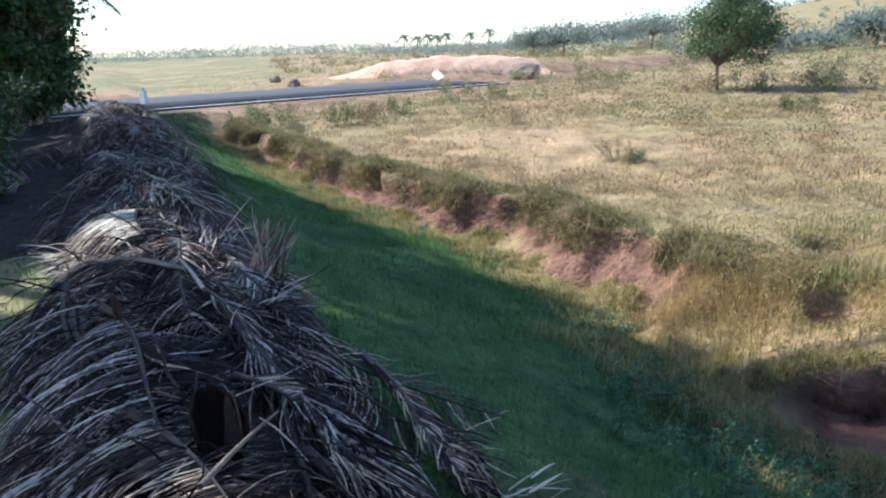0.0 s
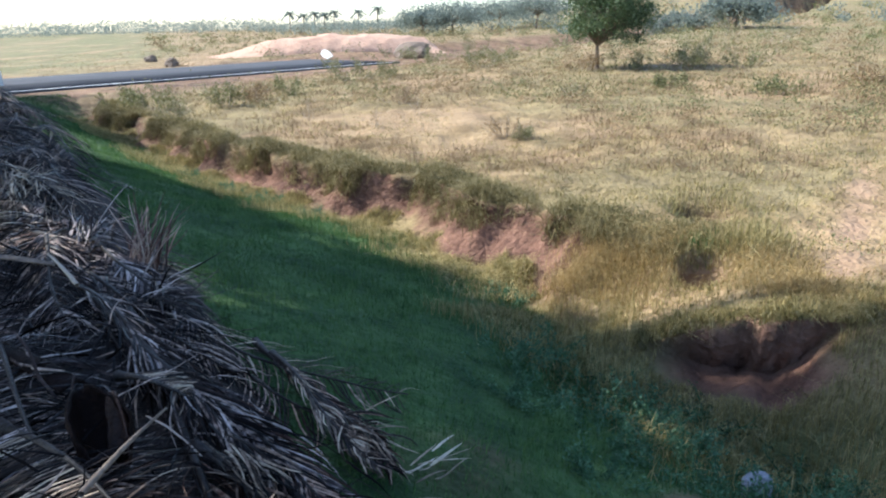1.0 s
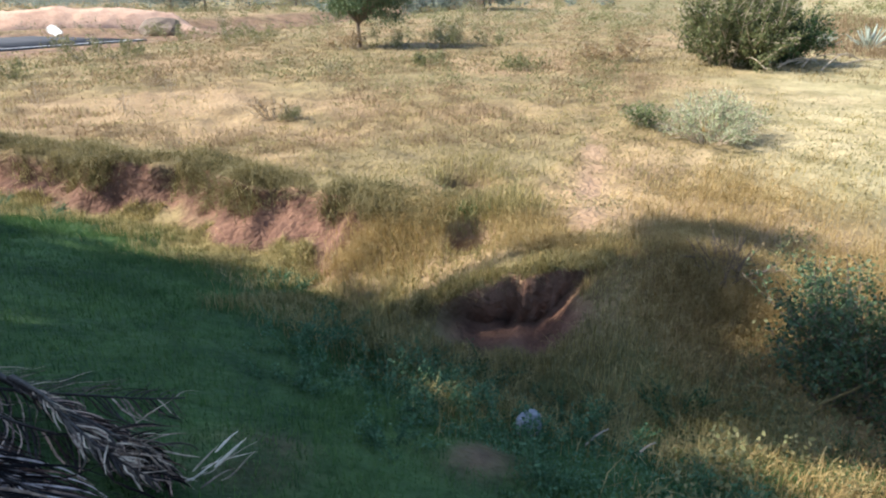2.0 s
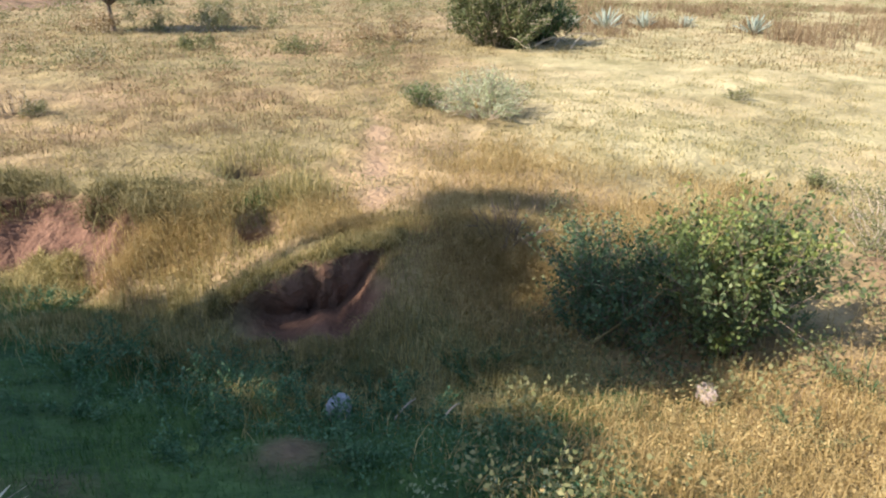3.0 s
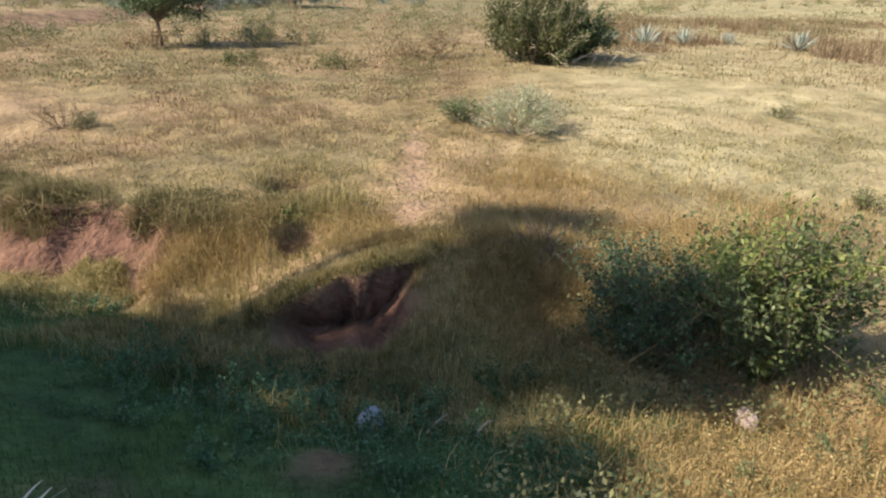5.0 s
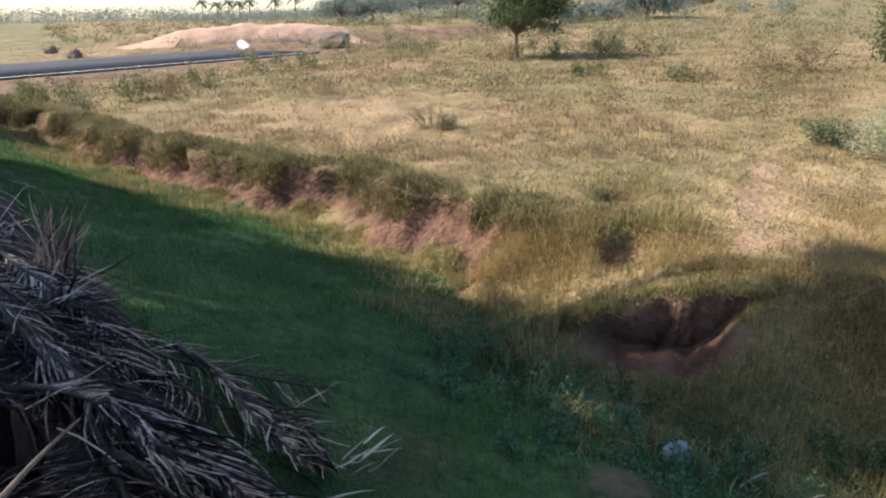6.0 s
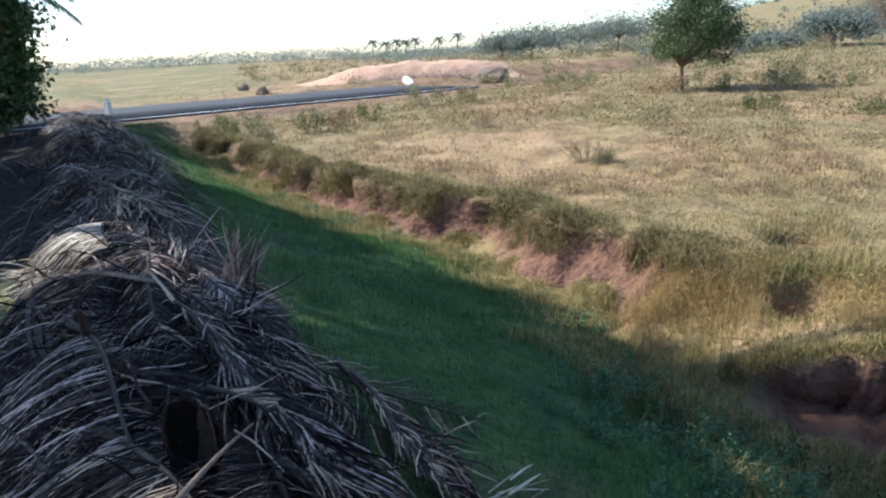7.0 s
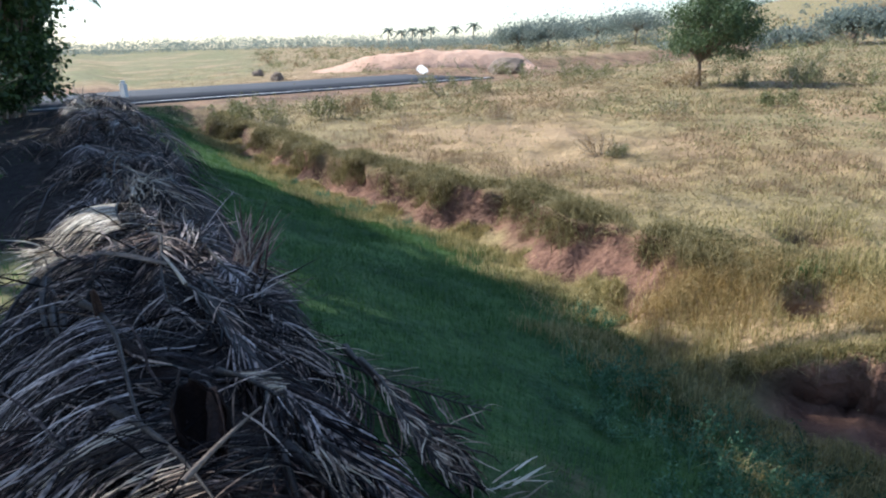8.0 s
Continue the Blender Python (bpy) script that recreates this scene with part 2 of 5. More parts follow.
def lattice(ix, iy, seed):
    h = (ix.astype(np.int64) * 374761393 + iy.astype(np.int64) * 668265263 + seed * 974634777) & 0x7FFFFFFF
    h = ((h ^ (h >> 13)) * 1274126177) & 0x7FFFFFFF
    return ((h ^ (h >> 16)) & 0xFFFF) / 65535.0


def noise2(x, y, seed=0):
    """Smooth value noise from 0 to 1 on arrays."""
    ix, iy = np.floor(x), np.floor(y)
    fx, fy = x - ix, y - iy
    fx, fy = fx * fx * (3 - 2 * fx), fy * fy * (3 - 2 * fy)
    a, b = lattice(ix, iy, seed), lattice(ix + 1, iy, seed)
    c, d = lattice(ix, iy + 1, seed), lattice(ix + 1, iy + 1, seed)
    return (a + (b - a) * fx) * (1 - fy) + (c + (d - c) * fx) * fy


def fbm(x, y, seed=0, octaves=4):
    t, amp, tot = 0.0, 1.0, 0.0
    for k in range(octaves):
        t = t + amp * noise2(x * 2 ** k, y * 2 ** k, seed + k)
        tot += amp
        amp *= 0.5
    return t / tot


def step(x, a, b):
    t = np.clip((x - a) / (b - a), 0, 1)
    return t * t * (3 - 2 * t)


# ---------------------------------------------------------------- the lie of the land
# along: metres along the earth bund; across: metres from its middle line towards the ditch
AX, AY = -0.457, 0.8895
# spots of bare earth on the grassy slope: along, across, radius
BARE_EARTH = ((2.07, 1.68, 0.28), (1.39, 2.63, 0.26))
# pits in the ditch side, the second dug to read as a shadow streak: along, across, radius, depth
PITS = ((3.42, 6.02, 0.24, 0.6), (4.45, 7.6, 0.36, 0.42))


def along_across(x, y):
    return AX * x + AY * y, AY * x - AX * y


def ground_xy(s, c):
    return AX * s + AY * c, AY * s - AX * c


def bank_top(s):
    c = np.interp(s, [-40, -6, 0, 2, 4, 5.4, 7, 9, 12.3, 16, 20.4, 25, 60], [7.2, 6.8, 6.4, 6.2, 6.3, 6.27, 6.16, 5.88, 5.2, 4.5, 4.3, 3.9, 3.6])
    k = step(s, 3.5, 5.5)
    return c + k * (1.0 * (fbm(s * 0.75, s * 0 + 3.3, 11, 4) - 0.5) + 0.46 * (fbm(s * 2.4, s * 0 + 1.7, 14, 2) - 0.5))


def bank_width(s):
    return np.interp(s, [-4, 0, 3, 4.5, 6, 10, 20], [2.4, 1.9, 1.8, 1.35, 0.85, 0.66, 0.6])


def ditch_floor(s):
    return np.interp(s, [-9, -4, -2, 0, 2, 10, 20, 26, 30], [0.1, 0.0, -0.12, -0.5, -0.76, -0.72, -0.5, -0.3, -0.1])


def scarp_frame(s, c):
    """Distance in front of the hollow's rim, towards the ditch, and distance along it from its corner."""
    d = -0.472 * (s - 1.87) - 0.881 * (c - 5.86)
    q = 0.881 * (s - 1.87) - 0.472 * (c - 5.86)
    return d + 0.34 * (fbm(q * 2.3, q * 0 + 0.7, 18, 3) - 0.5) * step(q, -0.2, 0.5), q


def height(x, y):
    x, y = np.asarray(x, float), np.asarray(y, float)
    s, c = along_across(x, y)
    top, w, zb = bank_top(s), bank_width(s), ditch_floor(s)
    foot = top - w
    z = np.where(c < 1.2, 0.5 - 0.2 * step(-c, 0.3, 2.5), 0)
    # grassy slope from the bund to the ditch
    t = np.clip((c - 1.2) / np.maximum(foot - 0.2 - 1.2, 0.5), 0, 1)
    slope = 0.5 + (zb - 0.5) * (0.85 * t + 0.15 * t * t * (3 - 2 * t))
    z = np.where(c >= 1.2, slope, z)
    # cut bank
    u = np.clip((c - foot) / w, 0, 1)
    talus = np.interp(u, [0, 0.25, 0.7, 0.95, 1], [0, 0.14, 0.5, 0.97, 1])
    ledge = step(u, 0, 1) + (talus - step(u, 0, 1)) * step(-w, -1.3, -0.9)
    z = np.where(c > foot, zb + (0.0 - zb) * ledge, z)
    # field and the hill beyond
    f = np.maximum(c - top, 0)
    z = z + 0.03 * np.minimum(f, 40) * step(f, 0, 6)
    r = np.hypot(x, y)
    bearing = np.degrees(np.arctan2(x, y))
    e = np.interp(bearing, [-180, -10, 0, 10, 20, 32, 60, 110, 180], [0, 0.0, 0.0, 0.2, 1.2, 3.7, 4.5, 2, 0])
    z = z + (np.minimum(r, 260) * np.tan(np.radians(e))) * step(r, 45, 230)
    # hollow washed out of the ditch side, with a steep wall under its rim
    d, q = scarp_frame(s, c)
    cut = step(d, 0.0, 0.07) * (1 - step(d, 0.6, 1.3)) * step(q, -0.05, 0.6) * (1 - step(q, 1.1, 1.85))
    z = z * (1 - cut) + np.minimum(z, -0.78 + 0.3 * np.clip(0.6 - q, 0, 0.6) + 0.14 * (fbm(x * 3.1, y * 3.1, 17, 3) - 0.5)) * cut
    z = z + 0.07 * np.exp(-((d + 0.15) / 0.3) ** 2) * step(q, 0.1, 0.5) * (1 - step(q, 1.2, 1.8)) * (d < 0)
    # rounded spur of earth beside the hollow
    z = z + 0.16 * np.exp(-(((s - 1.15) / 0.75) ** 2 + ((c - 5.9) / 0.75) ** 2))
    # low brown mound where the bund ends
    z = z + 0.95 * np.exp(-(((s - 26.8) / 1.7) ** 2 + ((c + 0.2) / 1.5) ** 2)) * (0.75 + 0.5 * fbm(x * 1.2, y * 1.2, 20, 3))
    # heap of bare soil beyond the bush
    z = z + 0.22 * np.exp(-(((s + 2.95) / 0.55) ** 2 + ((c - 6.15) / 0.4) ** 2)) * (0.7 + 0.6 * fbm(x * 3, y * 3, 19, 3))
    # small pits in the ditch side, some added to read as shadow or dark gaps in the grass
    for ps, pc, pr, pd in (*PITS, (4.1, 7.6, 0.25, 0.2), (3.1, 3.75, 0.3, 0.28), (1.6, 4.45, 0.32, 0.28), (2.6, 3.9, 0.3, 0.15)):
        z = z - pd * np.exp(-(((s - ps) ** 2 + (c - pc) ** 2) / pr ** 2) ** 2)
    for ps, pc, pr in BARE_EARTH:
        z = z + 0.06 * np.exp(-((s - ps) ** 2 + (c - pc) ** 2) / pr ** 2) * (0.6 + 0.8 * fbm(x * 5, y * 5, 23, 3))
    # unevenness
    z = z + 0.10 * (fbm(x * 0.55, y * 0.55, 3, 3) - 0.5) + 0.05 * (fbm(x * 2.3, y * 2.3, 5, 3) - 0.5) * (0.5 + step(c, 1.5, 3) + 1.3 * step(f, 0, 0.6))
    z = z + 0.42 * (fbm(x * 2.6, y * 2.6, 8, 4) - 0.5) * np.exp(-((c - foot - w * 0.4) / 0.6) ** 2) * step(s, 3, 5)
    z = z + 0.7 * (fbm(x * 0.06, y * 0.06, 9, 2) - 0.5) * step(r, 30, 70) * step(f, 1, 8)
    # the bund and the ditch end at the road
    k = road_weight(x, y)
    return z * (1 - k) + 0.28 * k


RD = np.array([0.757, 0.653])
RP = np.array([-7.5, 33.5])


def road_offset(x, y):
    return -(x - RP[0]) * RD[1] + (y - RP[1]) * RD[0]


def road_weight(x, y):
    return 1 - step(np.abs(road_offset(x, y)), 4.6, 7.5)


def ground_z(x, y):
    return float(height(np.array([x]), np.array([y]))[0])

# ---------------------------------------------------------------- ground sheet
def build_ground():
    n = 460
    u = np.linspace(-1, 1, n)
    reach = 14.0 * u + 0.034 * np.sinh(11.5 * u)
    gx, gy = np.meshgrid(reach + 3.0, reach + 6.0, indexing="ij")
    x, y = gx.ravel(), gy.ravel()
    z = height(x, y)
    # the turf overhangs the cut bank and the hollow
    s, c = along_across(x, y)
    e = c - bank_top(s)
    out = -0.20 * np.exp(-((e - 0.04) / 0.17) ** 2) * step(s, 4.2, 5.6) * (1 - step(s, 22, 26)) * step(fbm(s * 1.9, c * 0 + 4, 15, 3), 0.3, 0.65)
    out = out + 0.07 * np.exp(-((e + 0.2) / 0.11) ** 2) * step(s, 4.4, 5.6) * (1 - step(s, 22, 26)) * step(fbm(s * 1.5, c * 0 + 9, 24, 3), 0.4, 0.6)
    d, q = scarp_frame(s, c)
    lip = (0.17 * np.exp(-((d + 0.05) / 0.10) ** 2) - 0.22 * np.exp(-((d - 0.15) / 0.11) ** 2)) * step(q, 0.0, 0.4) * (1 - step(q, 1.2, 1.8)) * (0.5 + fbm(s * 3, c * 3, 16, 2))
    mx, my = ground_xy(s - 0.472 * lip, c + out - 0.881 * lip)
    i, j = np.meshgrid(np.arange(n - 1), np.arange(n - 1), indexing="ij")
    a = (i * n + j).ravel()
    ob = mesh_object("ground", np.stack([mx, my, z], 1), np.stack([a, a + n, a + n + 1, a + 1], 1), EARTH, smooth=True)
    tagged(ob, "dry grassland with a red earth ditch and a grassy bund", "ground", kind="structure")
    soil, green, straw = ground_layers(x, y, s, c)
    for name, values in (("soil", soil), ("green", green), ("straw", straw), ("sward", 0.75 * pale_sward(x, y))):
        ob.data.attributes.new(name, "FLOAT", "POINT").data.foreach_set("value", values.astype(np.float32))
    return ob


def worn_path(x, y, s, c):
    """A narrow trodden strip that climbs from the ditch side into the field."""
    mid = np.interp(c, [5.9, 6.9, 8.6, 10.6, 12.2], [2.1, 2.45, 3.0, 3.7, 4.4])
    ragged = fbm(x * 1.9, y * 1.9, 22, 4)
    return np.exp(-((s - mid) / (0.08 + 0.22 * ragged)) ** 2) * step(c, 6.0, 6.6) * (1 - step(c, 10.5, 12)) * step(ragged, 0.25, 0.45)


def bare(x, y):
    """Where no grass takes root: the pits, the foot of the hollow's wall and the trodden path."""
    s, c = along_across(x, y)
    d, q = scarp_frame(s, c)
    out = (d > -0.02) & (d < 0.42) & (q > 0.25) & (q < 1.6)
    for ps, pc, pr, _ in PITS:
        out |= np.hypot(s - ps, c - pc) < pr * 0.95
    return out | (worn_path(x, y, s, c) > 0.45)


def pale_sward(x, y):
    """Where the grass of the field is grazed short and bleached."""
    b = np.degrees(np.arctan2(x, y))
    return step(b, 46, 62) * step(np.hypot(x, y), 7.5, 10.5) * (0.6 + 0.4 * step(fbm(x * 0.3, y * 0.3, 35, 3), 0.35, 0.6))


def ground_layers(x, y, s, c):
    """How much of each ground cover lies at a place: bare red soil, green turf, straw-coloured turf."""
    top, w = bank_top(s), bank_width(s)
    foot = top - w
    ragged = fbm(x * 1.3, y * 1.3, 21, 4)
    inside = step(s, 4.3, 5.3) * (1 - step(s, 24, 27))
    soil = inside * step(c + 0.8 * (ragged - 0.5), foot - 0.12, foot + 0.28) * (1 - step(c + 0.4 * (ragged - 0.5), top - 0.06, top + 0.12))
    d, q = scarp_frame(s, c)
    soil = np.maximum(soil, step(d, -0.12, -0.03) * (1 - step(d + 0.5 * (ragged - 0.5), 0.35, 0.75)) * step(q + 0.5 * (ragged - 0.5), -0.05, 0.25) * (1 - step(q, 1.2, 1.8)))
    for ps, pc, pr, _ in PITS:
        soil = np.maximum(soil, np.exp(-(((s - ps) ** 2 + (c - pc) ** 2) / pr ** 2) ** 2))
    # worn path over the ditch side, bare heaps and the soil beside the road
    path = worn_path(x, y, s, c)
    soil = np.maximum(soil, 0.3 * path)
    for hs, hc, r in ((-2.95, 6.15, 0.5), *BARE_EARTH, (-1.5, 3.6, 0.35), (4.35, 6.2, 0.3)):
        soil = np.maximum(soil, 0.9 * np.exp(-((s - hs) ** 2 + (c - hc) ** 2) / r ** 2) * step(ragged, 0.25, 0.5))
    soil = np.maximum(soil, 0.6 * np.exp(-(((s - 26.8) / 1.9) ** 2 + ((c + 0.2) / 1.7) ** 2)))
    ro = road_offset(x, y)
    soil = np.maximum(soil, 0.7 * step(ro, -7.5, -5.0) * (1 - step(ro, 5, 12)) * step(ragged, 0.2, 0.4))
    patch = fbm(x * 0.35, y * 0.35, 31, 3)
    green = np.where((c < foot - 0.2) & (s < 28), step(c, -3, 0.8), 0.0) * (1 - 0.55 * step(c, foot - 1.3, foot - 0.4) * step(s, 3, 5))
    green = green * step(s, -1.6, 0.4) + 0.25 * step(patch, 0.45, 0.7)
    ditch_side = step(c, 3.0, 3.6) * (1 - step(c + 0.8 * (ragged - 0.5), 4.7, 5.6)) * step(s, -0.8, 0.3) * (1 - step(s, 4.2, 5.2))
    green = np.maximum(green, 0.75 * ditch_side)
    far_green = step(ro, 12, 20) * (1 - step(np.degrees(np.arctan2(x, y)), -16, -9))
    green = np.maximum(green, 0.6 * far_green * step(patch, 0.2, 0.5))
    green = np.maximum(green, 0.4 * step(np.hypot(x, y), 60, 130) * ((ro < -5) | (x > 0.1 * y)))
    green = np.maximum(green, 0.45 * step(np.hypot(x, y), 22, 55) * step(fbm(x * 0.13, y * 0.13, 33, 4), 0.25, 0.6) * (ro < -5))
    green = green * (1 - path)
    straw = np.clip(1 - green, 0, 1) * (0.55 + 0.45 * step(patch, 0.3, 0.55)) * (1 - path)
    return np.clip(soil, 0, 1), np.clip(green, 0, 1), np.clip(straw, 0, 1)


build_ground()


# ---------------------------------------------------------------- road
def strip(name, lo, hi, z, thick, material, label, category, l0=-60, l1=120, kind="structure"):
    nrm = np.array([-RD[1], RD[0]])
    ts = np.linspace(l0, l1, 90)
    rows = []
    for off, dz in ((lo, -thick), (lo, 0), (hi, 0), (hi, -thick)):
        p = RP + ts[:, None] * RD + off * nrm
        rows.append(np.column_stack([p, np.full(len(ts), z + dz)]))
    v = np.stack(rows, 1).reshape(-1, 3)
    i, j = np.meshgrid(np.arange(len(ts) - 1), np.arange(3), indexing="ij")
    a = (i * 4 + j).ravel()
    return tagged(mesh_object(name, v, np.stack([a, a + 4, a + 5, a + 1], 1), material), label, category, kind=kind)


strip("road", -2.8, 6.0, 0.36, 0.3, ASPHALT, "grey asphalt road on a low earth embankment", "road", l1=13)
strip("edge_line", -2.65, -2.45, 0.365, 0.004, PAINT, "worn white line along the edge of the road", "road marking", l1=13)


# ---------------------------------------------------------------- grass
def scatter(n, s0, s1, c0, c1, rng):
    s, c = rng.uniform(s0, s1, n), rng.uniform(c0, c1, n)
    x, y = ground_xy(s, c)
    return x, y, s, c


def scatter_fan(n, b0, b1, r0, r1, rng):
    b = np.radians(rng.uniform(b0, b1, n))
    r = r0 * (r1 / r0) ** rng.uniform(0, 1, n)
    x, y = r * np.sin(b), r * np.cos(b)
    return (x, y, *along_across(x, y))


def blades(name, x, y, tall, wide, material, rng, label, lean=0.5, bent=True, sink=0.01, over=(0.0, 0.0)):
    """Grass blades as bent slivers rooted in the ground, all in one mesh."""
    keep = ~bare(x, y)
    tall = np.broadcast_to(tall, x.shape)[keep]
    x, y = x[keep], y[keep]
    n = len(x)
    z = height(x, y) - sink
    ox, oy = ground_xy(*over)
    base = np.stack([x + ox, y + oy, z], 1)
    az = rng.uniform(0, 2 * np.pi, n)
    out = np.stack([np.cos(az), np.sin(az), np.zeros(n)], 1)
    side = np.stack([-np.sin(az), np.cos(az), np.zeros(n)], 1) * (wide * rng.uniform(0.6, 1.3, n))[:, None] * 0.5
    side = side * np.cos(rng.uniform(0, 1.2, n))[:, None] + out * (wide * 0.2 * rng.normal(size=n))[:, None]
    l = np.abs(rng.normal(0, lean, n))
    up = np.array([[0, 0, 1.0]])
    h = np.broadcast_to(tall, (n,))[:, None]
    mid = base + h * 0.55 * (up + out * (0.5 * l)[:, None])
    tip = base + h * (up * np.maximum(0.25, 1 - 0.35 * l)[:, None] + out * (1.1 * l)[:, None])
    if bent:
        v = np.stack([base - side, base + side, mid + side * 0.8, mid - side * 0.8, tip], 1).reshape(-1, 3)
        k = np.arange(n)[:, None] * 5
        f = np.concatenate([k + np.array([[0, 1, 2]]), k + np.array([[0, 2, 3]]), k + np.array([[3, 2, 4]])])
    else:
        v = np.stack([base - side, base + side, tip], 1).reshape(-1, 3)
        f = np.arange(3 * n).reshape(n, 3)
    return tagged(mesh_object(name, v, f, material), label, "grass", kind="stuff")


def tufts(x, y, per, spread, rng):
    k = len(x)
    return np.repeat(x, per) + rng.normal(0, spread, k * per), np.repeat(y, per) + rng.normal(0, spread, k * per)


def build_grass():
    rng = np.random.default_rng(21)
    # green turf on the bund's slope
    x, y, s, c = scatter(150000, -1.2, 13, 0.9, 5.4, rng)
    k = (c < bank_top(s) - bank_width(s) - 0.25 + 0.4 * (fbm(x * 1.5, y * 1.5, 41, 2) - 0.5)) & (rng.uniform(size=len(x)) < 0.35 + fbm(x * 1.6, y * 1.6, 42, 3))
    soil, green, _ = ground_layers(x, y, s, c)
    k &= soil < 0.45
    x, y, c, s = x[k], y[k], c[k], s[k]
    tall = 0.05 + 0.10 * fbm(x * 2.2, y * 2.2, 43, 3) ** 2 * rng.uniform(0.5, 1.6, len(x)) + 0.03 * step(c, 3, 4.4)
    blades("turf", x, y, tall, 0.006, TURF, rng, "short green grass on the shaded slope", 0.6, False)
    x, y, s, c = scatter(30000, 12, 27, 0.9, 4.6, rng)
    k = c < bank_top(s) - bank_width(s)
    blades("turf", x[k], y[k], 0.10 * rng.uniform(0.5, 1.4, k.sum()), 0.015, TURF, rng, "short green grass on the far slope of the bund", 0.6, False)
    x, y, s, c = scatter(22000, 0.5, 20, -6, -0.6, rng)
    blades("turf", x, y, 0.10 * rng.uniform(0.5, 1.5, len(x)), 0.012, TURF, rng, "green grass behind the heap of fronds", 0.6, False)
    # olive and yellowing growth along the ditch floor
    x, y, s, c = scatter(60000, 0.0, 22, 2.6, 6.2, rng)
    foot = bank_top(s) - bank_width(s)
    k = (c > foot - 1.2 + 2.2 * (fbm(x * 0.8, y * 0.8, 59, 3) - 0.5)) & (rng.uniform(size=len(x)) < step(s, 2, 7) + 0.25) & (c < foot - 0.05 + 0.7 * (1 - step(s, 3, 5))) & (fbm(x * 1.2, y * 1.2, 44, 3) > 0.42)
    soil = ground_layers(x, y, s, c)[0]
    k &= soil < 0.5
    x, y = x[k], y[k]
    blades("ditch_grass", x, y, 0.16 * rng.uniform(0.4, 1.5, len(x)), 0.008, OLIVE, rng, "olive-yellow grass along the ditch floor", 0.5)
    x, y, s, c = scatter(90000, -0.6, 4.8, 2.4, 6.5, rng)
    k = (rng.uniform(size=len(x)) < (0.1 + fbm(x * 1.4, y * 1.4, 52, 3)) * step(c + 1.6 * (fbm(x * 0.9, y * 0.9, 56, 3) - 0.5), 3.1, 4.3) * step(s, -0.6, 0.6)) & (ground_layers(x, y, s, c)[0] < 0.4)
    x, y = x[k], y[k]
    blades("ditch_grass", x, y, (0.05 + 0.2 * fbm(x * 1.1, y * 1.1, 54, 3) ** 2) * rng.uniform(0.5, 1.5, len(x)), 0.007, OLIVE, rng, "olive grass over the gentle ditch side", 0.7)
    s = rng.uniform(5, 24, 60000)
    c = bank_top(s) - bank_width(s) + 0.3 - np.abs(rng.normal(0, 0.5, len(s)))
    x, y = ground_xy(s, c)
    k = (fbm(x * 1.6, y * 1.6, 66, 3) > 0.44) & (ground_layers(x, y, s, c)[0] < 0.75)
    x, y = x[k], y[k]
    blades("fringe_grass", x, y, 0.13 * rng.uniform(0.4, 1.4, len(x)), 0.010, OLIVE, rng, "pale yellow-green grass along the foot of the bank", 1.2)
    # grass hanging over the lip of the cut bank
    x, y, s, c = scatter(120000, 3.6, 25, 3.4, 7.6, rng)
    e = c - bank_top(s)
    k = (e > -0.28 + 0.3 * fbm(s * 1.4, c * 0 + 5, 51, 3)) & (e < 0.6) & (fbm(x * 1.7, y * 1.7, 45, 3) > 0.42)
    x, y = x[k], y[k]
    blades("bank_grass", x, y, 0.19 * (0.3 + fbm(x * 1.1, y * 1.1, 46, 3)) * rng.uniform(0.5, 1.4, len(x)), 0.010, LIP, rng, "yellow-green grass along the lip of the ditch", 1.4)
    # tussocks that hang over the lip
    s = rng.uniform(3.8, 25, 900)
    s = s[fbm(s * 1.3, s * 0 + 2, 57, 3) > 0.42]
    c = bank_top(s) + rng.uniform(-0.22, 0.35, len(s))
    x, y = ground_xy(s, c)
    x, y = tufts(x, y, 70, 0.08, rng)
    blades("lip_grass", x, y, 0.21 * rng.uniform(0.4, 1.3, len(x)) * (0.5 + fbm(x * 0.8, y * 0.8, 58, 2)), 0.010, LIP, rng, "olive tussocks hanging over the lip of the ditch", 1.5, over=(0.0, -0.08))
    k = rng.integers(0, len(x), 22000)
    p = np.stack([x[k] + rng.normal(0, 0.04, len(k)), y[k] + rng.normal(0, 0.04, len(k)), height(x[k], y[k]) + rng.uniform(0.01, 0.15, len(k))], 1)
    v, f = leaf_cloud(p, 0.03, 0.022, rng)
    tagged(mesh_object("lip_leaves", v, f, LIP), "small yellow-green leaves among the tussocks on the lip", "herbs", kind="stuff")
    # dry field
    x, y, s, c = scatter_fan(210000, -25, 108, 5.5, 22, rng)
    e = c - bank_top(s)
    k = (e > 0.15) & (rng.uniform(size=len(x)) < 0.25 + 1.1 * (fbm(x * 0.9, y * 0.9, 47, 4) - 0.15))
    k &= ground_layers(x, y, s, c)[0] < 0.25
    x, y = x[k], y[k]
    tall = (0.012 + 0.16 * fbm(x * 1.7, y * 1.7, 48, 3) ** 3) * rng.uniform(0.5, 1.5, len(x))
    bleached = rng.uniform(size=len(x)) < pale_sward(x, y)
    for sel, mat, words in ((~bleached, STRAW, "short straw-coloured grass on the field"), (bleached, BLEACHED, "short bleached grass on the open field")):
        blades("field_grass", x[sel], y[sel], tall[sel], 0.009, mat, rng, words, 1.8, False)
    # hummocks of turf near the ditch, and brown tussocks farther out
    x, y, s, c = scatter_fan(6500, -12, 75, 7, 15, rng)
